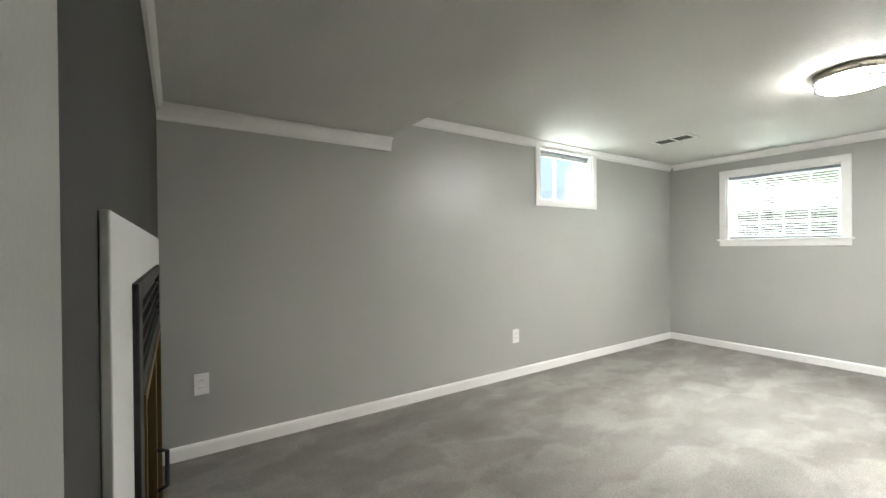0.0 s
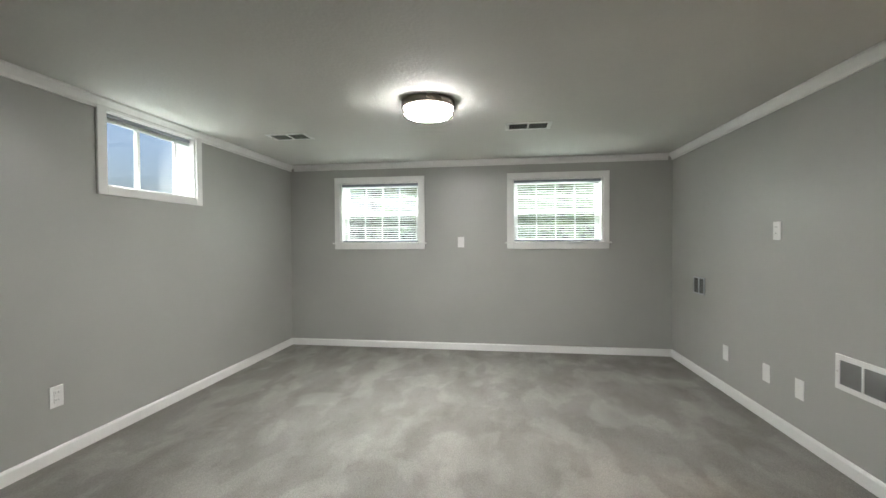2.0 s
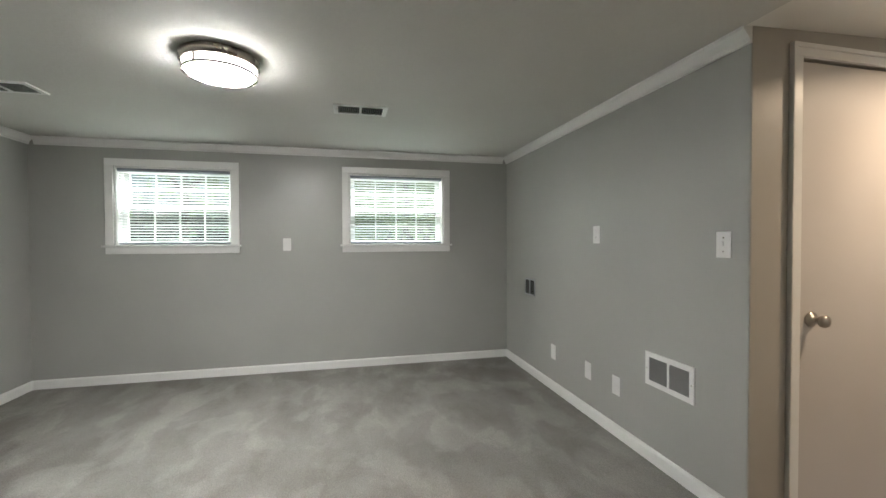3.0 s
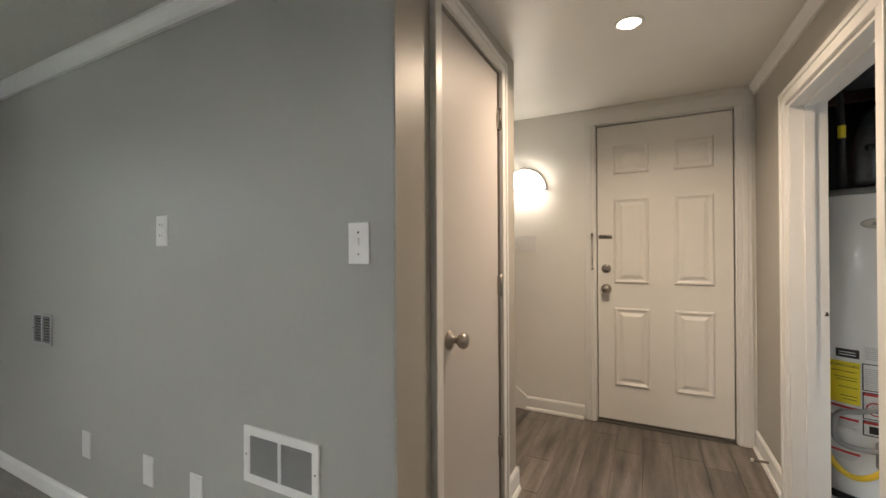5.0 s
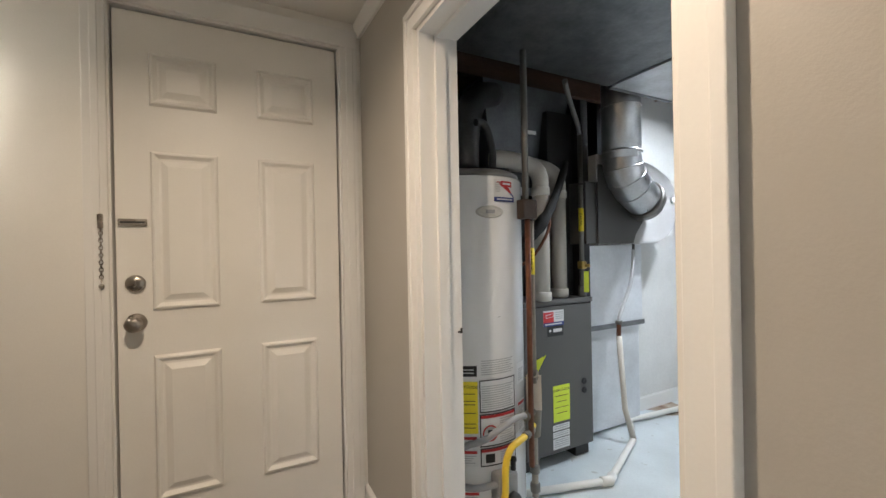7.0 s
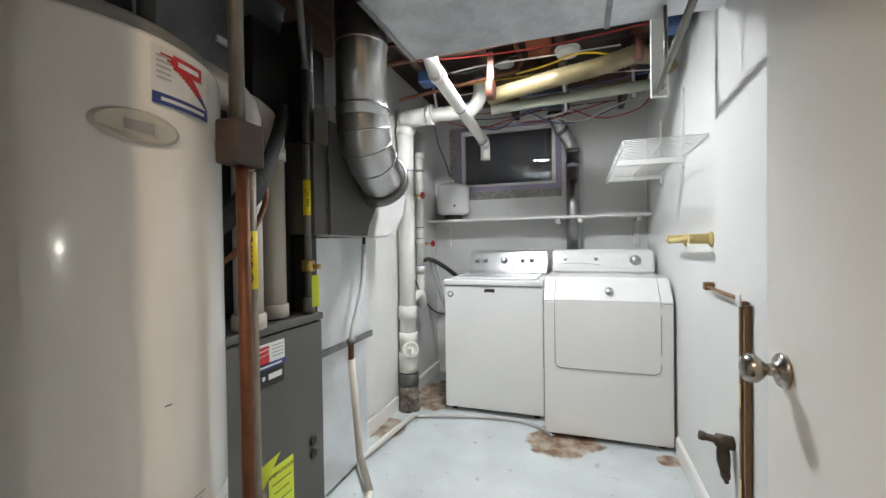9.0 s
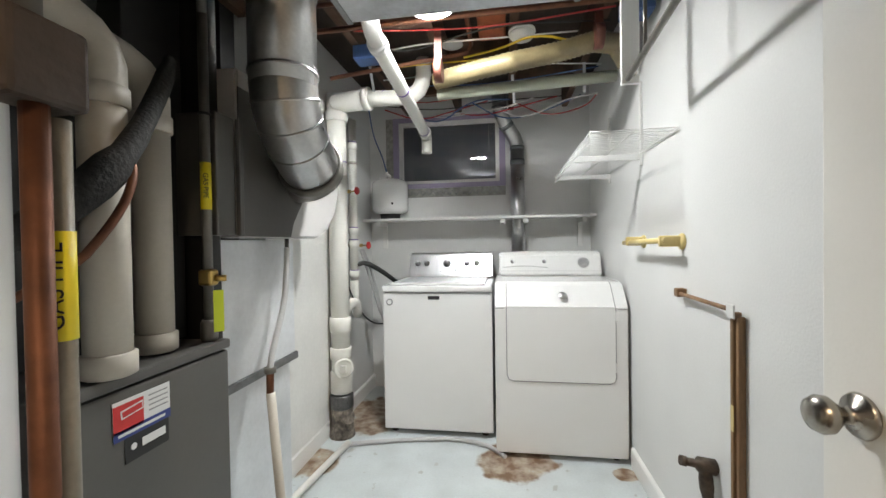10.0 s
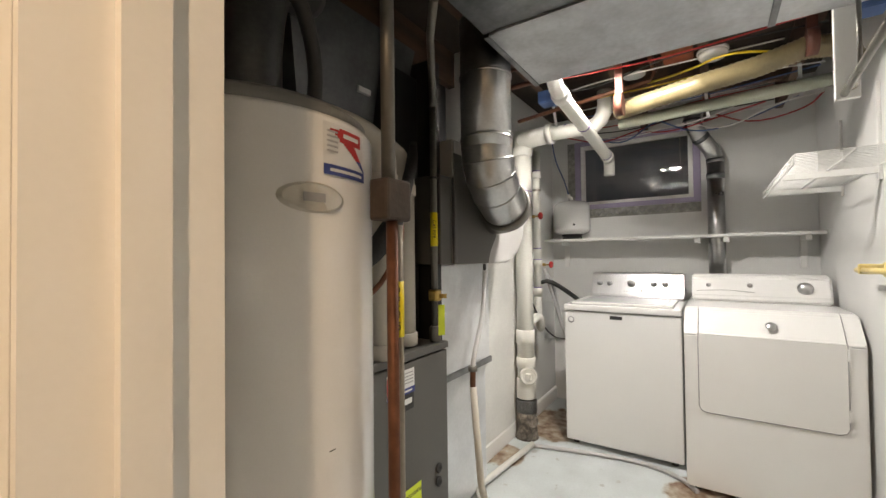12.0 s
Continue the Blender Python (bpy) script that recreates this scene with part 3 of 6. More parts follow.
for z in (0.27, 0.985, 1.725):
    hg = part("hinge", box(XC - 0.004, XC + 0.006, -2.243, -2.214, z, z + 0.088, bevel=0.002), NICKEL, d3, "satin nickel hinge")
    part("hinge_pin", tube([(XC - 0.005, -2.228, z - 0.004), (XC - 0.005, -2.228, z + 0.093)], 0.006, 8), NICKEL, hg)
setting("casing_3", casing_y(XC, -1, -2.235, -1.635, 1.985, 0.055), TRIM, "white painted closet door casing", "casing")


def panel_door():
    """Six raised panels, each a mitred frame round a proud field."""
    d = thing("door_4", (2.128, YD - 0.02, 0), "white six-panel steel entry door, closed", "door", kind="structure")
    y = YD - 0.018
    part("leaf", box(1.7375, 2.5185, y - 0.044, y, 0.022, 2.036, bevel=0.002), LITDOOR, d)
    cols = ((1.836, 2.055), (2.197, 2.414))
    for a, b in cols:
        for lo, hi in ((0.26, 0.79), (0.955, 1.535), (1.70, 1.895)):
            bm = bmesh.new()
            steps = ((0.0, 0.0), (0.007, 0.012), (0.013, 0.013), (0.026, 0.002), (0.034, 0.002), (0.056, 0.013))
            rings = [[bm.verts.new((x, y + h, z)) for x, z in ((a + i, lo + i), (b - i, lo + i), (b - i, hi - i), (a + i, hi - i))] for i, h in steps]
            for p, q in zip(rings, rings[1:]):
                for k in range(4):
                    bm.faces.new((p[k], p[(k + 1) % 4], q[(k + 1) % 4], q[k]))
            bm.faces.new(rings[-1])
            part("panel", bm, LITDOOR, d)
    knob(d, (2.463, y, 0.915), (0, 1, 0))
    part("deadbolt", lathe([(0.030, 0), (0.031, 0.006), (0.026, 0.013), (0.012, 0.016), (0.003, 0.017)], (2.463, y, 1.055), (0, 1, 0)), NICKEL, d, "satin nickel deadbolt")
    part("thumb_turn", box(2.459, 2.467, y + 0.015, y + 0.03, 1.042, 1.068, bevel=0.002), NICKEL, d)
    track = part("chain_track", box(2.425, 2.51, y, y + 0.012, 1.262, 1.287, bevel=0.003), NICKEL, d, "bronze chain guard track")
    part("slot", box(2.432, 2.503, y + 0.012, y + 0.0135, 1.2715, 1.2775), RUBBER, track)
    for z in (0.2, 1.0, 1.76):
        part("hinge", box(1.715, 1.731, y - 0.004, y + 0.012, z, z + 0.11, bevel=0.002), LITDOOR, d, "painted door hinge")
    part("sweep", box(1.730, 2.526, y - 0.04, y - 0.005, 0.006, 0.024), CONDUIT, d, "dull metal door sweep")
    ch = thing("door_chain", (2.55, YD + 0.02, 1.08), "hanging bronze door chain on the casing", "door chain")
    part("bracket", box(2.543, 2.558, YD + 0.016, YD + 0.032, 1.25, 1.30, bevel=0.003), NICKEL, ch)
    for i in range(15):
        z = 1.247 - i * 0.0125
        r = 0.0055
        pts = [(2.55 + (r * math.cos(a) if i % 2 else 0), YD + 0.024 + (0 if i % 2 else r * math.cos(a)), z + 1.5 * r * math.sin(a)) for a in (2 * math.pi * k / 8 for k in range(9))]
        part("link", tube(pts, 0.0016, 5), NICKEL, ch)
    part("end_stop", lathe([(0.004, 0), (0.008, 0.004), (0.008, 0.012), (0.003, 0.016)], (2.55, YD + 0.024, 1.045)), NICKEL, ch)


panel_door()
bm = bmesh.new()
for a, b in ((1.648, 1.725), (2.531, 2.598)):
    bx(bm, a, b, YD, YD + 0.016, 0, 2.05, 0.003)
    bx(bm, a + 0.02, b - 0.025, YD, YD + 0.021, 0, 2.05, 0.003)
bx(bm, 1.648, 2.598, YD, YD + 0.016, 2.05, 2.125, 0.003)
bx(bm, 1.725, 1.731, YD - 0.07, YD - 0.001, 0, 2.05)
bx(bm, 2.525, 2.531, YD - 0.07, YD - 0.001, 0, 2.05)
bx(bm, 1.731, 2.525, YD - 0.07, YD - 0.001, 2.044, 2.05)
setting("casing_4", bm, TRIM, "white painted entry door casing", "casing")
setting("threshold", box(1.731, 2.525, YD - 0.1, YD + 0.01, 0.0, 0.006), CONDUIT, "worn metal door threshold", "threshold")
setting("outside_door_back", box(1.70, 2.56, YD - 0.158, YD - 0.12, 0, 2.05), SUBFL, "outer door panel", "door")
for i in range(5):
    st = thing("stair", (3.35 + 0.27 * i, -2.97, 0.19 * i), "wooden stair with an oak tread and white riser", "stair", "basement stairs")
    part("riser", box(3.37 + 0.27 * i, 3.39 + 0.27 * i, YD + 0.017, -2.461, 0, 0.19 * i + 0.165), TRIM, st)
    part("tread", box(3.345 + 0.27 * i, 3.64 + 0.27 * i, YD + 0.017, -2.461, 0.19 * i + 0.165, 0.19 * i + 0.19, bevel=0.006), TREAD, st, "varnished oak tread")

# ---- windows ----


def sash_window(name, y0, y1, group):
    """A horizontal double sash window in the east wall, with trim, grids, glass and a blind."""
    z0, z1, x = 1.20, 1.87, XE
    w = thing(name, (x, (y0 + y1) / 2, z0), "white framed double sash window with grids", "window", kind="structure")
    bm = bmesh.new()
    bx(bm, x - 0.018, x, y0 - 0.062, y0, z0, z1, 0.003)
    bx(bm, x - 0.018, x, y1, y1 + 0.062, z0, z1, 0.003)
    bx(bm, x - 0.018, x, y0 - 0.062, y1 + 0.062, z1, z1 + 0.062, 0.003)
    part("trim", bm, TRIM, w)
    part("window_sill", box(x - 0.04, x + 0.10, y0 - 0.08, y1 + 0.08, z0 - 0.018, z0, bevel=0.005), TRIM, w)
    part("apron", box(x - 0.016, x, y0 - 0.062, y1 + 0.062, z0 - 0.075, z0 - 0.018, bevel=0.003), TRIM, w)
    bm = bmesh.new()
    for a, b in ((y0 + 0.001, y0 + 0.012), (y1 - 0.012, y1 - 0.001)):
        bx(bm, x + 0.001, x + 0.19, a, b, z0 + 0.001, z1 - 0.001)
    bx(bm, x + 0.001, x + 0.19, y0 + 0.012, y1 - 0.012, z1 - 0.012, z1 - 0.001)
    part("reveal", bm, TRIM, w)
    zm = (z0 + z1) / 2
    for lo, hi, xs in ((z0 + 0.002, zm + 0.015, 0.10), (zm - 0.015, z1 - 0.013, 0.14)):
        bm = bmesh.new()
        bx(bm, x + xs, x + xs + 0.035, y0 + 0.013, y0 + 0.055, lo, hi, 0.004)
        bx(bm, x + xs, x + xs + 0.035, y1 - 0.055, y1 - 0.013, lo, hi, 0.004)
        bx(bm, x + xs, x + xs + 0.035, y0 + 0.055, y1 - 0.055, lo, lo + 0.035, 0.004)
        bx(bm, x + xs, x + xs + 0.035, y0 + 0.055, y1 - 0.055, hi - 0.032, hi, 0.004)
        sash = part("sash", bm, TRIM, w)
        for k in (1, 2, 3):
            yy = y0 + 0.055 + (y1 - y0 - 0.11) * k / 4
            part("muntin", box(x + xs + 0.012, x + xs + 0.024, yy - 0.006, yy + 0.006, lo + 0.034, hi - 0.031), TRIM, sash)
        zz = (lo + hi) / 2
        part("muntin", box(x + xs + 0.0125, x + xs + 0.0235, y0 + 0.054, y1 - 0.054, zz - 0.006, zz + 0.006), TRIM, sash)
        pane = part("pane", box(x + xs + 0.016, x + xs + 0.020, y0 + 0.054, y1 - 0.054, lo + 0.034, hi - 0.031), GLASS, sash)
        pane.visible_shadow = False
    bl = thing("window_blind", (x + 0.05, (y0 + y1) / 2, z1), "lowered white horizontal slat blind with open slats", "blind", "window blinds")
    part("headrail", box(x + 0.02, x + 0.06, y0 + 0.014, y1 - 0.014, z1 - 0.040, z1 - 0.013, bevel=0.003), BLINDG, bl, "grey metal headrail")
    slat = None
    n = 25
    for i in range(n):
        zz = z0 + 0.03 + (z1 - z0 - 0.085) * i / (n - 1)
        if slat is None:
            bm = bmesh.new()
            vs = [bm.verts.new((u, v, -0.0028 * (1 - (u / 0.012) ** 2) * -1 + h)) for h in (0, 0.0006) for v in (y0 + 0.016, y1 - 0.016) for u in (-0.012, -0.006, 0, 0.006, 0.012)]
            for h in (0, 10):
                for k in range(4):
                    bm.faces.new((vs[h + k], vs[h + k + 1], vs[h + 5 + k + 1], vs[h + 5 + k]))
            slat = finish(bm, "slat", BLIND)
        ob = new("slat", slat)
        ob.parent = bl
        ob.location = (0.0 - 0.01, -(y0 + y1) / 2, zz - z1)
        ob.rotation_euler = (0, radians(20), 0)
    part("bottom_rail", box(x + 0.028, x + 0.052, y0 + 0.016, y1 - 0.016, z0 + 0.006, z0 + 0.022, bevel=0.003), BLINDG, bl, "grey blind bottom rail")
    for f in (0.18, 0.82):
        yy = y0 + (y1 - y0) * f
        part("ladder_cord", tube([(x + 0.027, yy, z0 + 0.02), (x + 0.027, yy, z1 - 0.03)], 0.0008, 5), BLIND, bl)


sash_window("window_1", *WIN[0], "")
sash_window("window_2", *WIN[1], "")


def high_window():
    x0, x1 = W0
    z0, z1, y = 1.56, 2.03, YN
    w = thing("window_3", ((x0 + x1) / 2, y, z0), "small white high basement window in a deep reveal", "window", kind="structure")
    bm = bmesh.new()
    bx(bm, x0 - 0.058, x0, y - 0.018, y, z0 - 0.055, 2.085, 0.003)
    bx(bm, x1, x1 + 0.058, y - 0.018, y, z0 - 0.055, 2.085, 0.003)
    bx(bm, x0, x1, y - 0.0175, y, z0 - 0.055, z0, 0.003)
    bx(bm, x0, x1, y - 0.0175, y, z1, 2.085, 0.003)
    part("trim", bm, TRIM, w)
    bm = bmesh.new()
    for a, b in ((x0 + 0.001, x0 + 0.01), (x1 - 0.01, x1 - 0.001)):
        bx(bm, a, b, y + 0.001, y + 0.19, z0 + 0.001, z1 - 0.001)
    bx(bm, x0 + 0.01, x1 - 0.01, y + 0.001, y + 0.19, z0 + 0.001, z0 + 0.01)
    bx(bm, x0 + 0.01, x1 - 0.01, y + 0.001, y + 0.19, z1 - 0.01, z1 - 0.001)
    part("reveal", bm, TRIM, w)
    xm = (x0 + x1) / 2
    for a, b in ((x0 + 0.011, xm + 0.012), (xm - 0.012, x1 - 0.011)):
        bm = bmesh.new()
        d = 0.15 if a < xm - 0.02 else 0.165
        bx(bm, a, a + 0.025, y + d - 0.014, y + d, z0 + 0.011, z1 - 0.011)
        bx(bm, b - 0.025, b, y + d - 0.014, y + d, z0 + 0.011, z1 - 0.011)
        bx(bm, a + 0.025, b - 0.025, y + d - 0.014, y + d, z0 + 0.011, z0 + 0.03)
        bx(bm, a + 0.025, b - 0.025, y + d - 0.014, y + d, z1 - 0.03, z1 - 0.011)
        s = part("sash", bm, TRIM, w)
        pane = part("pane", box(a + 0.02, b - 0.02, y + d - 0.009, y + d - 0.005, z0 + 0.03, z1 - 0.03), GLASS, s)
        pane.visible_shadow = False
    bl = thing("window_blind", (xm, y + 0.05, z1), "raised white slat blind bunched at the top of a small window", "blind", "window blinds")
    part("headrail", box(x0 + 0.012, x1 - 0.012, y + 0.03, y + 0.065, z1 - 0.034, z1 - 0.011, bevel=0.003), BLINDG, bl)
    for i in range(6):
        part("slat", box(x0 + 0.014, x1 - 0.014, y + 0.035, y + 0.06, z1 - 0.040 - i * 0.004, z1 - 0.0375 - i * 0.004), BLIND, bl)


high_window()

# ---- main room things ----


def ceiling_lamp():
    c = (3.575, 0.785)
    t = thing("ceiling_light", (*c, CZ), "round flush ceiling light with a nickel band, lit", "ceiling light")
    part("base_plate", lathe([(0.165, 0), (0.170, -0.004), (0.170, -0.040), (0.164, -0.044), (0.152, -0.044), (0.152, -0.024), (0.02, -0.024)], (*c, CZ - 0.001), seg=48), NICKEL, t)
    part("drum", lathe([(0.150, 0), (0.150, -0.047), (0.148, -0.0475)], (*c, CZ - 0.0245), seg=48), glow("lit_drum", (1.0, 0.97, 0.93), LAMP_ROOM * 0.3), t, "glowing white glass drum")
    part("diffuser", lathe([(0.1495, -0.0478), (0.149, -0.049), (0.138, -0.060), (0.10, -0.070), (0.05, -0.075), (0.004, -0.076)], (*c, CZ - 0.0245), seg=48), glow("lit_diffuser", (1.0, 0.97, 0.93), LAMP_ROOM), t, "glowing white diffuser")
    part("band", lathe([(0.1535, 0), (0.160, 0), (0.160, -0.012), (0.1535, -0.012), (0.1535, 0)], (*c, CZ - 0.072), seg=48), NICKEL, t, "satin nickel band")
    for k in range(3):
        a = 2 * math.pi * k / 3 + 0.6
        part("clip", box(c[0] + 0.155 * math.cos(a) - 0.006, c[0] + 0.155 * math.cos(a) + 0.006, c[1] + 0.155 * math.sin(a) - 0.006, c[1] + 0.155 * math.sin(a) + 0.006, CZ - 0.075, CZ - 0.03), NICKEL, t)


ceiling_lamp()


def ceiling_vent(cx, cy):
    t = thing("ceiling_vent", (cx, cy, CZ), "white metal ceiling vent with dark louvres", "vent", "ceiling vents")
    w, l = 0.092, 0.172
    bm = bmesh.new()
    for a, b, c, d in ((-w, w, -l, -l + 0.03), (-w, w, l - 0.03, l), (-w, -w + 0.022, -l + 0.03, l - 0.03), (w - 0.022, w, -l + 0.03, l - 0.03), (-w + 0.022, w - 0.022, -0.008, 0.008)):
        bx(bm, cx + a, cx + b, cy + c, cy + d, CZ - 0.009, CZ - 0.0005, 0.002)
    part("frame", bm, TRIM, t)
    part("backing", box(cx - w + 0.02, cx + w - 0.02, cy - l + 0.025, cy + l - 0.025, CZ - 0.0025, CZ - 0.0006), GRILLE_DARK, t)
    slat = finish(bx(bmesh.new(), -w + 0.022, w - 0.022, -0.0012, 0.0012, -0.003, 0.003), "louvre", FURN)
    for i in range(24):
        y = cy - l + 0.036 + i * (2 * l - 0.072) / 23
        if abs(y - cy) > 0.01:
            ob = new("louvre", slat)
            ob.parent, ob.location, ob.rotation_euler = t, (0, y - cy, -0.0055), (radians(35 if y > cy else -35), 0, 0)
    part("lever", box(cx - 0.004, cx + 0.004, cy + l - 0.028, cy + l - 0.012, CZ - 0.016, CZ - 0.008), TRIM, t)


ceiling_vent(4.195, 0.125)
ceiling_vent(4.20, 2.06)


def wall_grille(cx, cz, w, h, dark, y=YS):
    t = thing("wall_grille", (cx, y, cz), "white metal return air grille on the grey wall" if not dark else "small grey wall vent with two louvred halves", "vent grille")
    m = FURN if dark else TRIM
    bm = bmesh.new()
    f = 0.028 if not dark else 0.012
    for a, b, c, d in ((-w, w, -h, -h + f), (-w, w, h - f, h), (-w, -w + f, -h + f, h - f), (w - f, w, -h + f, h - f), (-0.007, 0.007, -h + f, h - f)):
        bx(bm, cx + a, cx + b, y + 0.0005, y + 0.009, cz + c, cz + d, 0.002)
    part("frame", bm, TRIM if not dark else GALVL, t)
    part("backing", box(cx - w + f / 2, cx + w - f / 2, y + 0.0006, y + 0.002, cz - h + f / 2, cz + h - f / 2), GRILLE_DARK, t)
    n = 15 if not dark else 9
    sm = finish(bx(bmesh.new(), -w + f, w - f, -0.004, 0.004, -0.0008, 0.0008), "louvre", LOUVRE)
    for i in range(n):
        ob = new("louvre", sm)
        ob.parent, ob.location, ob.rotation_euler = t, (0, 0.0055, -h + f + (2 * h - 2 * f) * (i + 0.5) / n), (radians(-40), 0, 0)
    for sx in (-1, 1):
        part("screw", lathe([(0.004, 0), (0.003, 0.002)], (cx + sx * (w - f / 2), y + 0.009, cz), (0, 1, 0), 8), NICKEL, t)


wall_grille(3.225, 0.53, 0.162, 0.09, False)
wall_grille(4.86, 0.81, 0.10, 0.075, True)


def wall_plate(at, normal, label, kind_, w=0.07, h=0.115):
    """A cover plate with its fitting: toggle, outlet, dial or blank."""
    n = Vector(normal)
    r = Vector((0, 0, 1)).cross(n)
    t = thing({"toggle": "light_switch", "outlet": "wall_outlet", "dial": "wall_switch", "blank": "blank_plate", "triple": "triple_switch"}[kind_], at, label, "switch" if kind_ in ("toggle", "dial", "triple") else "outlet")
    o = Vector(at)

    def slab(c, w_, h_, d0, d1, bev):
        a = c - r * w_ / 2 - Vector((0, 0, h_ / 2)) + n * d0
        b = c + r * w_ / 2 + Vector((0, 0, h_ / 2)) + n * d1
        return box(min(a.x, b.x), max(a.x, b.x), min(a.y, b.y), max(a.y, b.y), a.z, b.z, bevel=bev)

    part("cover_plate", slab(o, w, h, 0.0005, 0.006, 0.002), PLASTIC, t)
    up = Vector((0, 0, 1))
    if kind_ in ("toggle", "dial"):
        part("toggle", slab(o + up * 0.004, 0.009, 0.022, 0.006, 0.014, 0.002), PLASTIC, t)
        for s in (-1, 1):
            part("screw", lathe([(0.0035, 0), (0.002, 0.002)], o + n * 0.006 + up * 0.03 * s, n, 8), NICKEL, t)
    if kind_ == "triple":
        for k in (-0.046, 0, 0.046):
            part("toggle", slab(o + r * k + up * 0.003, 0.009, 0.022, 0.006, 0.014, 0.002), PLASTIC, t)
    if kind_ == "outlet":
        for s in (-0.02, 0.02):
            rc = part("receptacle", slab(o + up * s, 0.032, 0.028, 0.006, 0.0085, 0.002), PLASTIC, t)
            for k in (-0.007, 0.007):
                part("slot", slab(o + up * (s + 0.003) + r * k, 0.002, 0.008, 0.0085, 0.009, 0), RUBBER, rc)


N, S_, W_ = (0, 1, 0), (0, -1, 0), (-1, 0, 0)
wall_plate((0.588, YN, 0.412), S_, "white outlet on the grey wall near the fireplace", "outlet")
wall_plate((2.905, YN, 0.374), S_, "white outlet low on the grey wall", "outlet")
wall_plate((XE, 0.762, 1.20), W_, "white blank plate between the windows", "blank")
wall_plate((3.852, YS, 1.264), N, "white outlet plate at eye height on the grey wall", "outlet")
wall_plate((2.918, YS, 1.205), N, "white switch plate beside the closet corner", "dial")
for x in (4.43, 3.945, 3.645):
    wall_plate((x, YS, 0.335), N, "white blank cover plate low on the grey wall", "blank")
wall_plate((3.025, YD, 1.236), N, "white triple switch plate under the wall sconce", "triple", 0.165, 0.118)


def fireplace():
    x = 0.402
    t = thing("fireplace", (x, 1.6, 0), "black fireplace insert with glass doors and a white surround", "fireplace")
    bm = bmesh.new()
    bx(bm, x + 0.0005, x + 0.012, 0.80, 1.07, 0, 1.195, 0.002)
    bx(bm, x + 0.0005, x + 0.012, 2.16, 2.43, 0, 1.195, 0.002)
    bx(bm, x + 0.0005, x + 0.012, 1.07, 2.16, 1.085, 1.195, 0.002)
    part("surround", bm, TRIM, t, "white painted flat surround")
    bm = bmesh.new()
    bx(bm, x + 0.001, x + 0.022, 1.07, 1.16, 0, 1.085, 0.003)
    bx(bm, x + 0.001, x + 0.022, 2.07, 2.16, 0, 1.085, 0.003)
    bx(bm, x + 0.001, x + 0.022, 1.16, 2.07, 0.86, 0.90, 0.003)
    bx(bm, x + 0.001, x + 0.022, 1.16, 2.07, 1.05, 1.085, 0.003)
    bx(bm, x + 0.001, x + 0.022, 1.16, 2.07, 0, 0.10, 0.003)
    part("insert_frame", bm, BLACK, t)
    part("hood_panel", box(x + 0.001, x + 0.008, 1.16, 2.07, 0.90, 1.05), FURN, t, "bronze grey vent panel")
    for i in range(4):
        part("louvre", box(x + 0.008, x + 0.02, 1.18, 2.05, 0.915 + 0.034 * i, 0.923 + 0.034 * i, bevel=0.002), BLACK, t)
    for a, b in ((1.16, 1.613), (1.617, 2.07)):
        d = part("glass_door", box(x + 0.003, x + 0.007, a + 0.02, b - 0.02, 0.12, 0.84), mat("smoked_glass", (0.02, 0.018, 0.015), 0.08, bump=0, vary=0.02), t, "smoked glass door")
        bm = bmesh.new()
        for p, q, lo, hi in ((a, a + 0.02, 0.10, 0.86), (b - 0.02, b, 0.10, 0.86), (a + 0.02, b - 0.02, 0.10, 0.12), (a + 0.02, b - 0.02, 0.84, 0.86)):
            bx(bm, x + 0.002, x + 0.026, p, q, lo, hi, 0.002)
        part("door_frame", bm, mat("dark_brass", (0.20, 0.14, 0.06), 0.4, 1.0, bump=0), d, "dark brass door frame")
    part("handle", tube([(x + 0.026, 1.60, 0.45), (x + 0.05, 1.60, 0.46), (x + 0.05, 1.60, 0.56), (x + 0.026, 1.60, 0.57)], 0.006, 8), RUBBER, t)


fireplace()

# ---- foyer things ----


def sconce():
    cx, y, z = 3.028, YD, 1.628
    t = thing("wall_sconce", (cx, y, z), "half-round wall sconce with a nickel rim, lit", "wall sconce")
    r = 0.155
    bm = bmesh.new()
    arc = [(r * math.cos(math.pi * k / 24), r * math.sin(math.pi * k / 24)) for k in range(25)]
    rows = []
    for f, d in ((1.0, 0.012), (0.97, 0.05), (0.85, 0.082), (0.6, 0.10), (0.25, 0.108), (0.0, 0.11)):
        rows.append([bm.verts.new((cx + u * (0.35 + 0.65 * f if f < 1 else 1), y + d, z + v * f)) for u, v in arc])
    for p, q in zip(rows, rows[1:]):
        for k in range(24):
            bm.faces.new((p[k], p[k + 1], q[k + 1], q[k])).smooth = True
    part("shade", bm, glow("lit_shade", (1.0, 0.87, 0.70), LAMP_SCONCE), t, "glowing frosted half-bowl shade")
    part("rim", tube([(cx + 1.03 * u, y + 0.012, z + 1.03 * v) for u, v in arc], 0.008, 8), NICKEL, t, "nickel rim")
    part("crossbar", tube([(cx - 0.165, y + 0.014, z), (cx - 0.12, y + 0.075, z), (cx, y + 0.113, z), (cx + 0.12, y + 0.075, z), (cx + 0.165, y + 0.014, z)], 0.005, 8, 2), NICKEL, t)
    part("finial", lathe([(0.008, 0), (0.010, 0.008), (0.004, 0.016)], (cx, y + 0.012, z + 0.163)), NICKEL, t)
    part("back_plate", prism([(cx + 0.99 * u, z + 0.99 * v) for u, v in arc], "y", y + 0.0005, y + 0.01), PLASTIC, t)


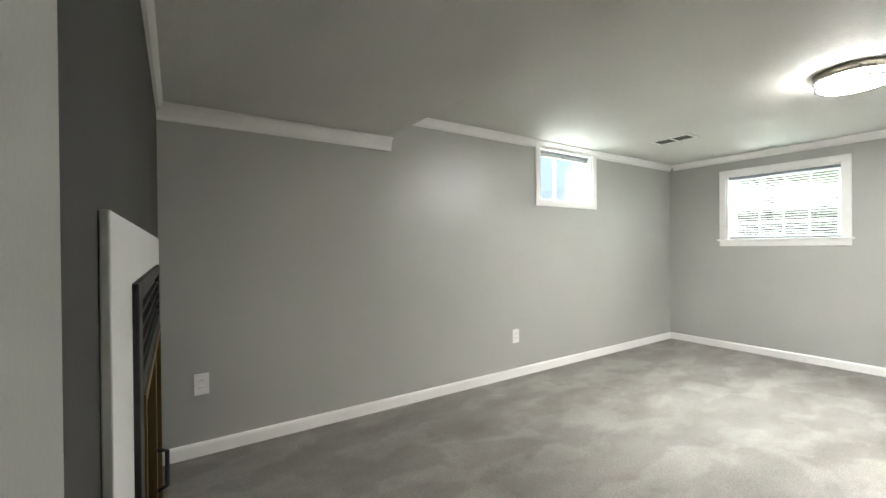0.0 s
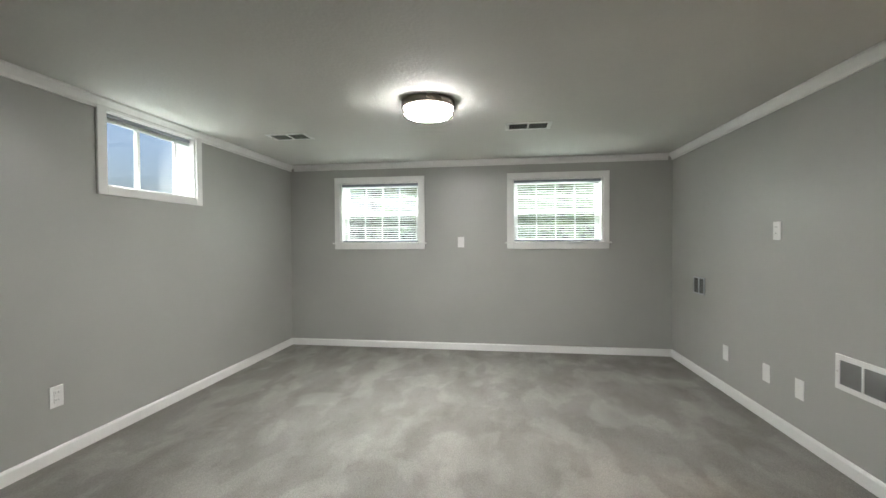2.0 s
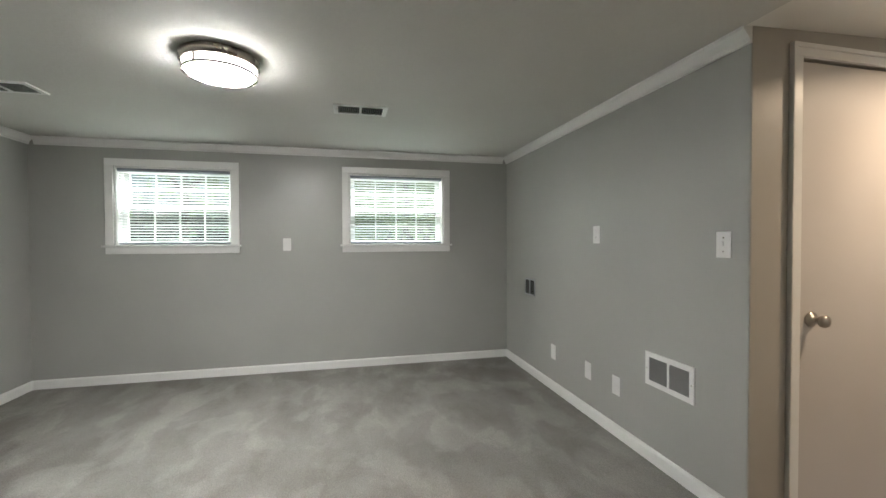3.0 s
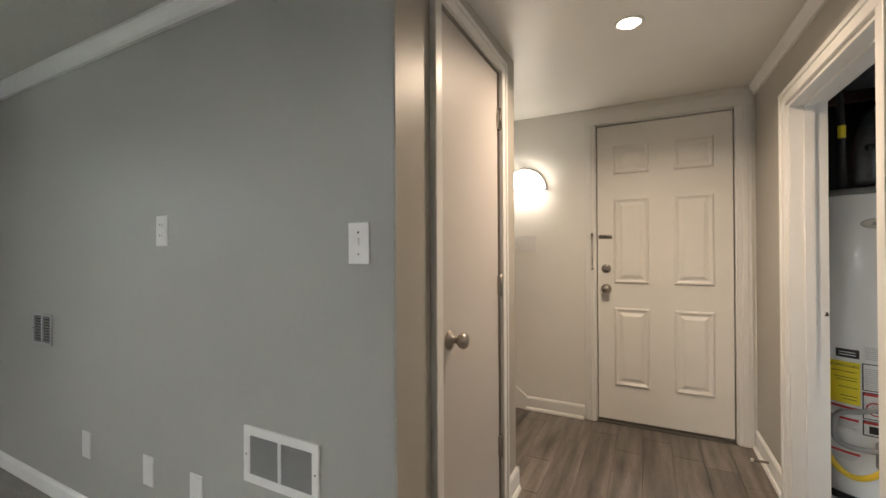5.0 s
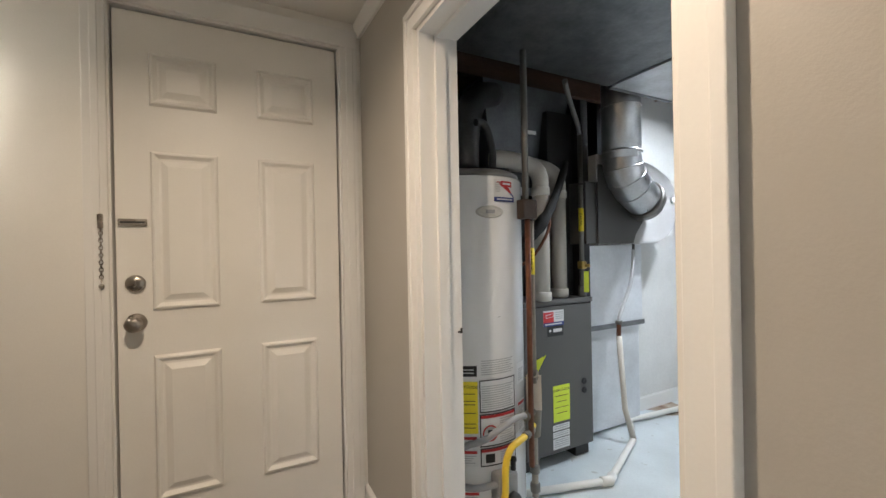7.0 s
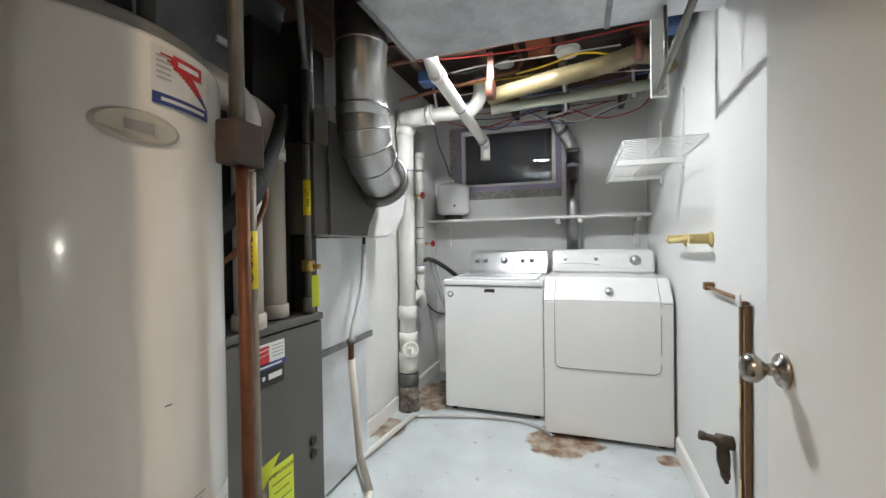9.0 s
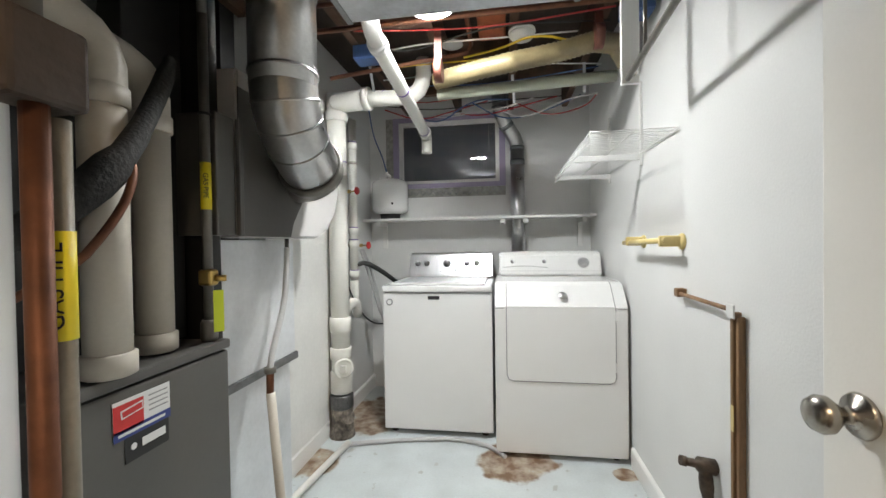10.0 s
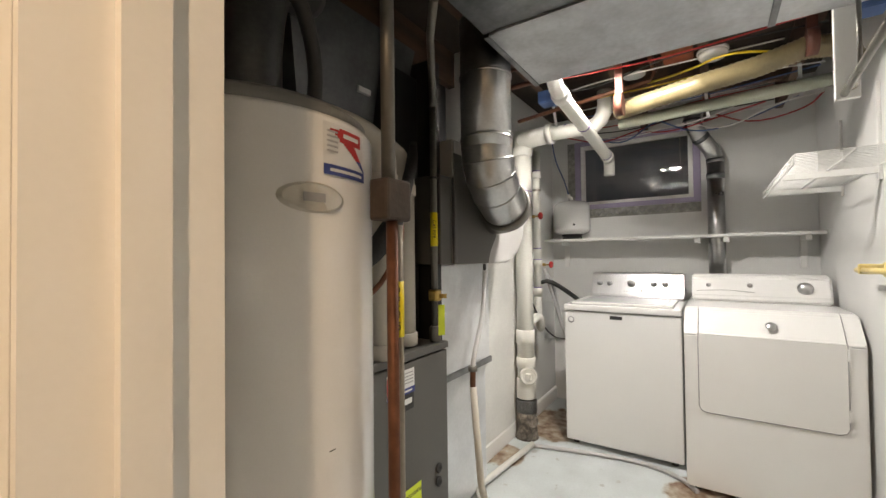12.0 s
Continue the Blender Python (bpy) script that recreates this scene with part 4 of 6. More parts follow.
sconce()
can = thing("recessed_light", (2.27, -2.34, 2.126), "small recessed ceiling downlight, lit", "ceiling light")
part("trim_ring", lathe([(0.058, 0), (0.060, -0.004), (0.046, -0.007), (0.046, -0.002)], (2.27, -2.34, 2.126 - 0.0005)), PLASTIC, can)
part("bulb", lathe([(0.045, -0.003), (0.040, -0.006), (0.02, -0.007), (0.002, -0.0075)], (2.27, -2.34, 2.126)), glow("lit_bulb", (1.0, 0.79, 0.56), LAMP_CAN), can, "glowing warm bulb")
down = bpy.data.lights.new("downlight", "AREA")
down.shape, down.size, down.energy, down.color, down.spread = "DISK", 0.08, 9.5, (1.0, 0.76, 0.53), radians(155)
new("downlight", down).matrix_world = look((2.27, -2.34, 2.114), (2.27, -2.341, 0.0))
stop = thing("door_stop", (1.644, -3.18, 0.055), "small spring door stop on the baseboard", "door stop")
part("spring", tube([(1.644, -3.18, 0.055), (1.71, -3.18, 0.055)], 0.007, 10), NICKEL, stop)
part("tip", tube([(1.71, -3.18, 0.055), (1.722, -3.18, 0.055)], 0.009, 10), PLASTIC, stop)

# ---- laundry: open joists and ceiling clutter ----
for i, y in enumerate((-4.05, -3.66, -3.27, -2.88, -2.49, -2.10)):
    solid("ceiling_joist", box(LB, XW - 0.135, y - 0.02, y + 0.02, 2.13, 2.319, bevel=0.003), WOODJ, "rough brown wooden ceiling joist", "joist", "open ceiling joists")
for x, y0, y1 in ((-1.35, -3.25, -2.9), (-0.9, -2.86, -2.51), (-0.45, -3.25, -2.9), (-0.2, -2.47, -2.12), (-1.2, -2.47, -2.12)):
    solid("bridging_block", box(x, x + 0.04, y0, y1, 2.15, 2.30, bevel=0.003), WOODJ, "wooden block between the joists", "block", "joist blocks")


def pipe(name, pts, r, material, label, category="pipe", smooth=0, seg=12, group=""):
    return solid(name, tube(pts, r, seg, smooth), material, label, category, group)


pipe("copper_pipe", [(-0.30, -3.4, 2.095), (-0.30, -2.6, 2.105), (-0.30, -1.96, 2.11)], 0.012, COPPER, "horizontal copper water pipe under the joists", group="copper pipes")
pipe("copper_pipe", [(-0.62, -3.45, 2.02), (-0.60, -2.72, 2.085), (-0.60, -2.70, 2.125), (-0.2, -2.70, 2.125)], 0.011, COPPER, "copper water pipe with a bend under the joists", group="copper pipes")
pipe("copper_pipe", [(-0.12, -3.3, 2.10), (-0.12, -2.0, 2.115)], 0.010, COPPER, "thin copper pipe beside the duct", group="copper pipes")
for k in range(9):
    r = random.Random(k + 30)
    x = -1.45 + 0.14 * k
    pts = [(x, -3.4 + r.uniform(0, 0.3), 2.10), (x + r.uniform(-.1, .1), -3.0, 2.03 + r.uniform(0, .08)), (x + r.uniform(-.1, .1), -2.6, 2.06 + r.uniform(0, .06)), (x + r.uniform(-.1, .1), -2.2 + r.uniform(0, .2), 2.11)]
    pipe("cable", pts, 0.004, (PLASTIC, RUBBER, REDV, BLUEB, PLASTIC, YHOSE)[k % 6], "loose electrical cable hanging under the joists", "cable", 2, 6, "loose cables")
pipe("cable", [(-0.75, -2.75, 2.13), (-0.6, -2.55, 2.09), (-0.45, -2.40, 2.075), (-0.5, -2.2, 2.04), (-0.6, -2.02, 2.02)], 0.006, YHOSE, "yellow electrical cable sagging from the joists", "cable", 2, 6, "loose cables")
for k in range(7):
    r = random.Random(k + 70)
    y = -3.35 + 0.15 * k
    pts = [(-1.55 + r.uniform(0, 0.3), y, 2.04 + r.uniform(0, 0.06)), (-1.45, y + 0.2, 1.98 + r.uniform(0, 0.08)), (-1.40 + r.uniform(-0.1, 0.2), y + 0.45, 2.0 + r.uniform(0, 0.08)), (-1.3, min(y + 0.7, -1.95), 2.08)]
    pipe("cable", pts, 0.005, (REDV, BLUEB, PLASTIC)[k % 3], "loose electrical cable drooping near the laundry window", "cable", 2, 6, "loose cables")
for x, y in ((-0.75, -3.265), (-1.05, -2.485), (-0.95, -2.095)):
    solid("hanger_strap", plate((x, y, 2.06), Vector((0.2, 0.98, 0)).normalized(), Vector((0.3, -0.06, 0.95)).normalized(), 0.016, 0.17, 0.002), GALVL, "pale perforated steel hanger strap under the joists", "strap", "hanger straps")
solid("insulation_scrap", box(-0.62, -0.36, -2.66, -2.53, 2.14, 2.17, bevel=0.012), ORANGE, "torn orange scrap between the joists", "scrap")
patch = solid("insulation_patch", box(-0.32, -0.05, -2.72, -2.56, 2.135, 2.16, bevel=0.01), ORANGE, "orange painted scrap between the joists", "scrap")
for x, y in ((-0.55, -3.22), (-0.35, -2.0)):
    jb = thing("junction_box", (x, y, 2.09), "blue plastic electrical junction box", "junction box", "junction boxes")
    part("body", box(x - 0.05, x + 0.05, y - 0.06, y + 0.06, 2.06, 2.125, bevel=0.005), BLUEB, jb)
    part("cover", box(x - 0.045, x + 0.045, y - 0.055, y + 0.055, 2.056, 2.06), BLUEB, jb)

smoke = thing("smoke_detector", (-0.52, -2.455, 2.13), "round white smoke detector under the joists", "smoke detector")
part("base", lathe([(0.062, 0), (0.064, -0.008), (0.062, -0.012)], (-0.52, -2.455, 2.128)), PLASTIC, smoke)
part("body", lathe([(0.058, -0.012), (0.058, -0.026), (0.048, -0.038), (0.02, -0.042), (0.002, -0.042)], (-0.52, -2.455, 2.128)), PLASTIC, smoke)
cover = solid("round_cover_plate", lathe([(0.055, 0), (0.056, -0.004), (0.05, -0.008), (0.002, -0.009)], (-0.59, -2.795, 2.128)), mat("grey_cover_plate", (0.45, 0.47, 0.46), 0.5, bump=0), "round pale grey cover plate under a joist", "cover plate")

lamp = thing("disc_lamp", (-0.2, -2.83, 2.13), "flat round white ceiling lamp under the joists, lit", "ceiling light")
part("housing", lathe([(0.095, 0), (0.10, -0.006), (0.10, -0.034), (0.094, -0.036), (0.094, -0.026), (0.01, -0.026)], (-0.2, -2.83, 2.13), seg=36), PLASTIC, lamp)
part("diffuser", lathe([(0.093, -0.0265), (0.092, -0.033), (0.06, -0.0345), (0.002, -0.035)], (-0.2, -2.83, 2.13), seg=36), glow("lit_white_disc", (0.90, 0.95, 1.0), LAMP_LAUNDRY), lamp, "glowing white diffuser")


def flex_duct():
    t = thing("flex_hose", (-0.45, -2.5, 1.96), "ribbed translucent brown flexible hose", "hose")
    path = [Vector(p) for p in ((-0.60, -2.88, 1.955), (-0.54, -2.72, 1.96), (-0.48, -2.5, 1.97), (-0.47, -2.3, 1.99), (-0.48, -2.14, 2.03), (-0.5, -2.04, 2.02), (-0.55, -1.98, 1.95))]
    pts, rs = [], []
    for a, b in zip(path, path[1:]):
        for k in range(16):
            pts.append(a.lerp(b, k / 16))
            rs.append(0.046 if len(rs) % 2 else 0.041)
    part("hose", sweep(bmesh.new(), pts, rs, 16), FLEX, t)
    for y, z in ((-2.84, 1.935), (-2.13, 2.03)):
        part("strap", sweep(bmesh.new(), [(-0.435 - 0.0, y - 0.018, z), (-0.435, y + 0.018, z)], 0.053, 16), STRAP, t, "dark brown strap")
        part("strap_tail", box(-0.45, -0.42, y - 0.017, y + 0.017, z + 0.03, 2.13), STRAP, t)


flex_duct()
pipe("green_pipe", [(-0.64, -2.88, 1.90), (-0.66, -2.0, 1.94)], 0.028, GREENP, "pale green plastic pipe slung under the joists")
beam = thing("hanging_board", (-0.08, -2.10, 1.9), "white painted board hanging from the joists", "board")
part("board", box(-0.095, -0.075, -2.135, -2.075, 1.685, 2.13, bevel=0.003), TRIM, beam)
part("bolt", lathe([(0.012, 0), (0.012, 0.012), (0.004, 0.02)], (-0.075, -2.095, 1.72), (1, 0, 0), 10), NICKEL, beam)
rod = thing("clothes_rod", (0.3, -2.12, 1.71), "dark metal clothes rod hanging from the joists", "rod")
part("rod", tube([(-0.07, -2.115, 1.70), (0.30, -2.122, 1.722), (0.68, -2.128, 1.745)], 0.011, 12), CONDUIT, rod)
part("hanger", tube([(0.115, -2.118, 1.70), (0.115, -2.118, 1.93)], 0.006, 8), CONDUIT, rod)
part("hanger", tube([(0.66, -2.127, 1.742), (0.66, -2.127, 1.94)], 0.006, 8), CONDUIT, rod)

# ---- laundry: window, shelf, tank ----


def laundry_window():
    x, y0, y1, z0, z1 = LB, -3.36, -2.58, 1.60, 2.08
    w = thing("window_4", (x, -2.97, z0), "high laundry window with a lavender frame and grey blind", "window", kind="structure")
    bm = bmesh.new()
    for a, b, c, d in ((y0 - 0.045, y0, z0 - 0.035, z1 + 0.035), (y1, y1 + 0.045, z0 - 0.035, z1 + 0.035), (y0, y1, z0 - 0.035, z0), (y0, y1, z1, z1 + 0.035)):
        bx(bm, x, x + 0.014, a, b, c, d, 0.003)
    part("frame", bm, LAV, w, "lavender painted frame")
    part("border", box(x + 0.0005, x + 0.004, y0 - 0.045, y1 + 0.045, z0 - 0.105, z0 - 0.036), WALLPAPER, w, "faded wallpaper border")
    part("border", box(x + 0.0005, x + 0.004, y0 - 0.105, y0 - 0.046, z0 - 0.105, z1 + 0.035), WALLPAPER, w, "faded wallpaper border")
    for i in range(16):
        y = y0 - 0.02 + i * 0.052
        part("zigzag", tube([(x + 0.005, y, z0 - 0.09), (x + 0.005, y + 0.026, z0 - 0.055), (x + 0.005, y + 0.052, z0 - 0.09)], 0.004, 5), INKGREY, w)
    bm = bmesh.new()
    for a, b, c, d in ((y0, y0 + 0.03, z0, z1), (y1 - 0.03, y1, z0, z1), (y0 + 0.03, y1 - 0.03, z0, z0 + 0.025), (y0 + 0.03, y1 - 0.03, z1 - 0.03, z1)):
        bx(bm, x - 0.04, x - 0.002, a, b, c, d, 0.003)
    part("sash", bm, TRIM, w)
    part("pane", box(x - 0.03, x - 0.026, y0 + 0.028, y1 - 0.028, z0 + 0.023, z1 - 0.028), GLASS, w)
    # Added sheet, hidden behind the blind, that shuts out daylight.
    part("light_blocker", box(x - 0.15, x - 0.13, y0, y1, z0, z1), BLINDG, w, "added unseen sheet that keeps daylight off the blind")
    bl = thing("window_blind", (x - 0.06, -2.97, z1), "closed grey slat blind behind the laundry window glass", "blind", "window blinds")
    sm = finish(bx(bmesh.new(), -0.001, 0.001, y0 + 0.01, y1 - 0.01, -0.011, 0.011), "slat", BLINDG)
    for i in range(24):
        ob = new("slat", sm)
        ob.parent, ob.location, ob.rotation_euler = bl, (0, 2.97, -0.02 - i * 0.0193), (0, radians(20), 0)
    part("cord", tube([(x - 0.045, -2.66, z1 - 0.03), (x - 0.045, -2.66, z0 + 0.25)], 0.002, 5), BLIND, bl)


laundry_window()
sh = thing("wall_shelf", (LB + 0.1, -2.76, 1.32), "long white painted wall shelf above the washer", "shelf")
part("board", box(LB + 0.001, LB + 0.225, LS + 0.002, LN - 0.002, 1.305, 1.323, bevel=0.003), TRIM, sh)
for y in (-3.48, -2.56, -2.40, -2.0):
    part("bracket", box(LB + 0.001, LB + (0.19 if y in (-3.48, -2.0) else 0.21), y - 0.016, y + 0.016, 1.272, 1.304, bevel=0.003), TRIM, sh)
    if y in (-3.48, -2.0):
        part("upright", box(LB + 0.001, LB + 0.02, y - 0.018, y + 0.018, 1.10, 1.272, bevel=0.003), TRIM, sh)

tk = thing("pressure_tank", (LB + 0.125, -3.40, 1.324), "white round water pressure tank on the shelf", "water tank")
part("body", lathe([(0.02, 0.03), (0.10, 0.038), (0.132, 0.06), (0.136, 0.08), (0.136, 0.25), (0.130, 0.275), (0.10, 0.293), (0.04, 0.302), (0.003, 0.303)], (LB + 0.137, -3.40, 1.324), seg=36), ENAMEL, tk)
part("stand", lathe([(0.075, 0), (0.075, 0.028), (0.085, 0.04)], (LB + 0.137, -3.40, 1.324)), RUBBER, tk, "black plastic stand")
part("valve", tube([(LB + 0.137, -3.40, 1.627), (LB + 0.137, -3.40, 1.65), (LB + 0.137, -3.42, 1.66), (LB + 0.137, -3.425, 1.68)], 0.011, 10), PVC, tk)
part("logo_dot", lathe([(0.009, 0), (0.008, 0.003)], (LB + 0.137 + 0.126, -3.35, 1.43), (1, 0.4, 0), 12), INK, tk)
pipe("water_tube", [(LB + 0.137, -3.425, 1.68), (LB + 0.12, -3.46, 1.8), (LB + 0.15, -3.52, 1.95), (LB + 0.3, -3.5, 2.1)], 0.005, BLUEB, "thin blue water tube from the tank", "tube", 2, 6)

# ---- laundry: dryer vent, washer, dryer ----
vd = thing("dryer_vent_pipe", (LB + 0.09, -2.45, 0.9), "shiny galvanized dryer vent pipe with elbows", "vent pipe")
part("riser", tube([(LB + 0.085, -2.45, 0.85), (LB + 0.085, -2.45, 1.84)], 0.05, 20), DUCT, vd)
part("elbow", sweep(bmesh.new(), [(LB + 0.085, -2.45, 1.84), (LB + 0.10, -2.47, 1.90), (LB + 0.16, -2.53, 1.98), (LB + 0.20, -2.57, 2.06), (LB + 0.22, -2.58, 2.2)], 0.05, 20), DUCT, vd)
for p, q in (((LB + 0.085, -2.45, 1.81), (LB + 0.085, -2.45, 1.835)), ((LB + 0.15, -2.52, 1.965), (LB + 0.165, -2.535, 1.985)), ((LB + 0.21, -2.575, 2.07), (LB + 0.213, -2.576, 2.095)), ((LB + 0.085, -2.45, 1.70), (LB + 0.085, -2.45, 1.74))):
    part("seam", tube([p, q], 0.053, 20), GALV, vd)


def dial(parent, at, axis, r, name="dial"):
    k = part(name, lathe([(r, 0), (r * 1.02, 0.006), (r * 0.78, 0.010), (r * 0.74, 0.028), (r * 0.66, 0.032), (0.002, 0.033)], at, axis, 24), STEEL, parent, "brushed steel dial")
    return k


def washer():
    x0, x1, y0, y1 = -1.575, -0.905, -3.275, -2.625
    t = thing("washing_machine", ((x0 + x1) / 2, (y0 + y1) / 2, 0), "white top-loading washing machine with a steel console", "washing machine")
    part("body", box(x0, x1, y0, y1, 0.03, 0.845, bevel=0.008), ENAMEL, t)
    part("top", box(x0, x1 + 0.012, y0 - 0.002, y1 + 0.002, 0.849, 0.888, bevel=0.01), ENAMEL, t)
    part("lid", box(x0 + 0.20, x1 - 0.03, y0 + 0.04, y1 - 0.04, 0.888, 0.900, bevel=0.005), ENAMEL, t)
    part("lid_glass", box(x0 + 0.23, x1 - 0.07, y0 + 0.08, y1 - 0.08, 0.900, 0.9025), mat("pale_lid_glass", (0.55, 0.57, 0.58), 0.1, bump=0, vary=0.02), t)
    cons = prism([(x0 + 0.02, 0.888), (x0 + 0.20, 0.888), (x0 + 0.195, 0.912), (x0 + 0.135, 1.055), (x0 + 0.10, 1.068), (x0 + 0.02, 1.06)], "y", y0 + 0.05, y1 - 0.012)
    bmesh.ops.bevel(cons, geom=list(cons.edges), offset=0.006, segments=2, affect="EDGES")
    c = part("console", cons, STEEL, t, "brushed steel control console")
    ax = Vector((0.143, 0, 0.06)).normalized()
    for y, r in ((-3.165, 0.019), (-3.10, 0.019), (-2.955, 0.027), (-2.815, 0.019), (-2.745, 0.019)):
        dial(c, (x0 + 0.163, y, 0.992), ax, r)
    for k in range(7):
        part("mark", lathe([(0.003, 0), (0.003, 0.001)], (x0 + 0.185, -3.0 + k * 0.018, 0.938), ax, 6), INK, c)
    part("start_button", lathe([(0.009, 0), (0.008, 0.004)], (x0 + 0.182, -2.89, 0.946), ax, 12), INK, c)
    part("badge", box(x1, x1 + 0.003, -3.00, -2.93, 0.806, 0.828, bevel=0.001), INK, t, "dark name badge")
    rd = part("medallion", lathe([(0.021, 0), (0.020, 0.003), (0.002, 0.0035)], (x1, -3.232, 0.79), (1, 0, 0), 20), INKGREY, t, "small round sticker")
    part("medallion_ring", lathe([(0.013, 0.0035), (0.012, 0.0045)], (x1, -3.232, 0.79), (1, 0, 0), 16), PAPER, rd)
    for y in (y0 + 0.05, y1 - 0.05):
        for x in (x0 + 0.06, x1 - 0.06):
            part("foot", lathe([(0.02, 0), (0.02, 0.02), (0.01, 0.032)], (x, y, 0.0)), RUBBER, t)


def dryer():
    x0, x1, y0, y1 = -1.40, -0.715, -2.605, -1.938
    t = thing("clothes_dryer", ((x0 + x1) / 2, (y0 + y1) / 2, 0), "white front-loading clothes dryer with rounded top edge", "clothes dryer")
    prof = [(x0, 0.025), (x1, 0.025), (x1, 0.79), (x1 - 0.012, 0.806), (x1 - 0.10, 0.905), (x1 - 0.13, 0.917), (x0, 0.917)]
    b = prism(prof, "y", y0, y1)
    bmesh.ops.bevel(b, geom=list(b.edges), offset=0.007, segments=2, affect="EDGES")
    part("body", b, ENAMEL, t)
    part("seam", box(x1 + 0.0004, x1 + 0.002, y0 + 0.004, y0 + 0.05, 0.788, 0.791), INKGREY, t)
    part("seam", box(x1 + 0.0004, x1 + 0.002, y1 - 0.05, y1 - 0.004, 0.788, 0.791), INKGREY, t)
    dy0, dy1 = y0 + 0.062, y1 - 0.062
    rim = [(dy0, 0.80), (dy0, 0.44), (dy0 + 0.009, 0.419), (dy0 + 0.03, 0.41), (dy1 - 0.03, 0.41), (dy1 - 0.009, 0.419), (dy1, 0.44), (dy1, 0.80)]
    door = part("door", prism(rim, "x", x1 - 0.01, x1 + 0.005), ENAMEL, t, "white dryer door with rounded lower corners")
    part("door_gap", tube([(x1 + 0.0015, u, v) for u, v in rim], 0.0042, 6), INKGREY, t)
    for yy in (dy0, dy1):
        part("top_seam", tube([(x1 + 0.0015, yy, 0.79), (x1 - 0.0105, yy, 0.8075), (x1 - 0.099, yy, 0.9065), (x1 - 0.13, yy, 0.918)], 0.0022, 6), INKGREY, t)
    ax = Vector((0.118, 0, 0.099)).normalized()
    badge = lathe([(0.022, 0), (0.020, 0.003), (0.002, 0.004)], (x1 - 0.030, (y0 + y1) / 2 + 0.02, 0.854), ax, 20)
    part("badge", badge, STEEL, door, "small steel badge")
    for z in (0.47, 0.73):
        part("hinge", box(x1 + 0.001, x1 + 0.012, dy1 - 0.002, dy1 + 0.008, z, z + 0.05, bevel=0.001), ENAMEL, door)
    cons = prism([(x0 + 0.02, 0.917), (x0 + 0.20, 0.917), (x0 + 0.195, 0.945), (x0 + 0.15, 1.055), (x0 + 0.11, 1.075), (x0 + 0.02, 1.06)], "y", y0 + 0.02, y1 - 0.012)
    bmesh.ops.bevel(cons, geom=list(cons.edges), offset=0.010, segments=3, affect="EDGES")
    c = part("console", cons, ENAMEL, t, "white control console")
    cx = Vector((0.11, 0, 0.045)).normalized()
    dial(c, (x0 + 0.172, -2.06, 1.0), cx, 0.034)
    for y in (-2.50, -2.30):
        part("selector", lathe([(0.013, 0), (0.013, 0.006), (0.004, 0.018)], (x0 + 0.168, y, 1.01), cx, 14), STEEL, c)
    part("swoosh", tube([(x0 + 0.19, -2.56, 0.975), (x0 + 0.185, -2.42, 0.985), (x0 + 0.19, -2.28, 0.972)], 0.0016, 5, 2), INKGREY, c)
    for y in (y0 + 0.05, y1 - 0.05):
        for x in (x0 + 0.06, x1 - 0.06):
            part("foot", lathe([(0.02, 0), (0.02, 0.018), (0.01, 0.028)], (x, y, 0.0)), RUBBER, t)


washer()
dryer()
pipe("drain_hose", [(-0.72, -3.44, 0.015), (-0.78, -3.25, 0.014), (-0.84, -3.0, 0.013), (-0.86, -2.8, 0.013), (-0.80, -2.64, 0.012), (-0.70, -2.56, 0.010)], 0.012, CLEAR, "grey drain hose lying on the floor", "hose", 2, 8)

# ---- laundry: waste stack and supply pipes ----


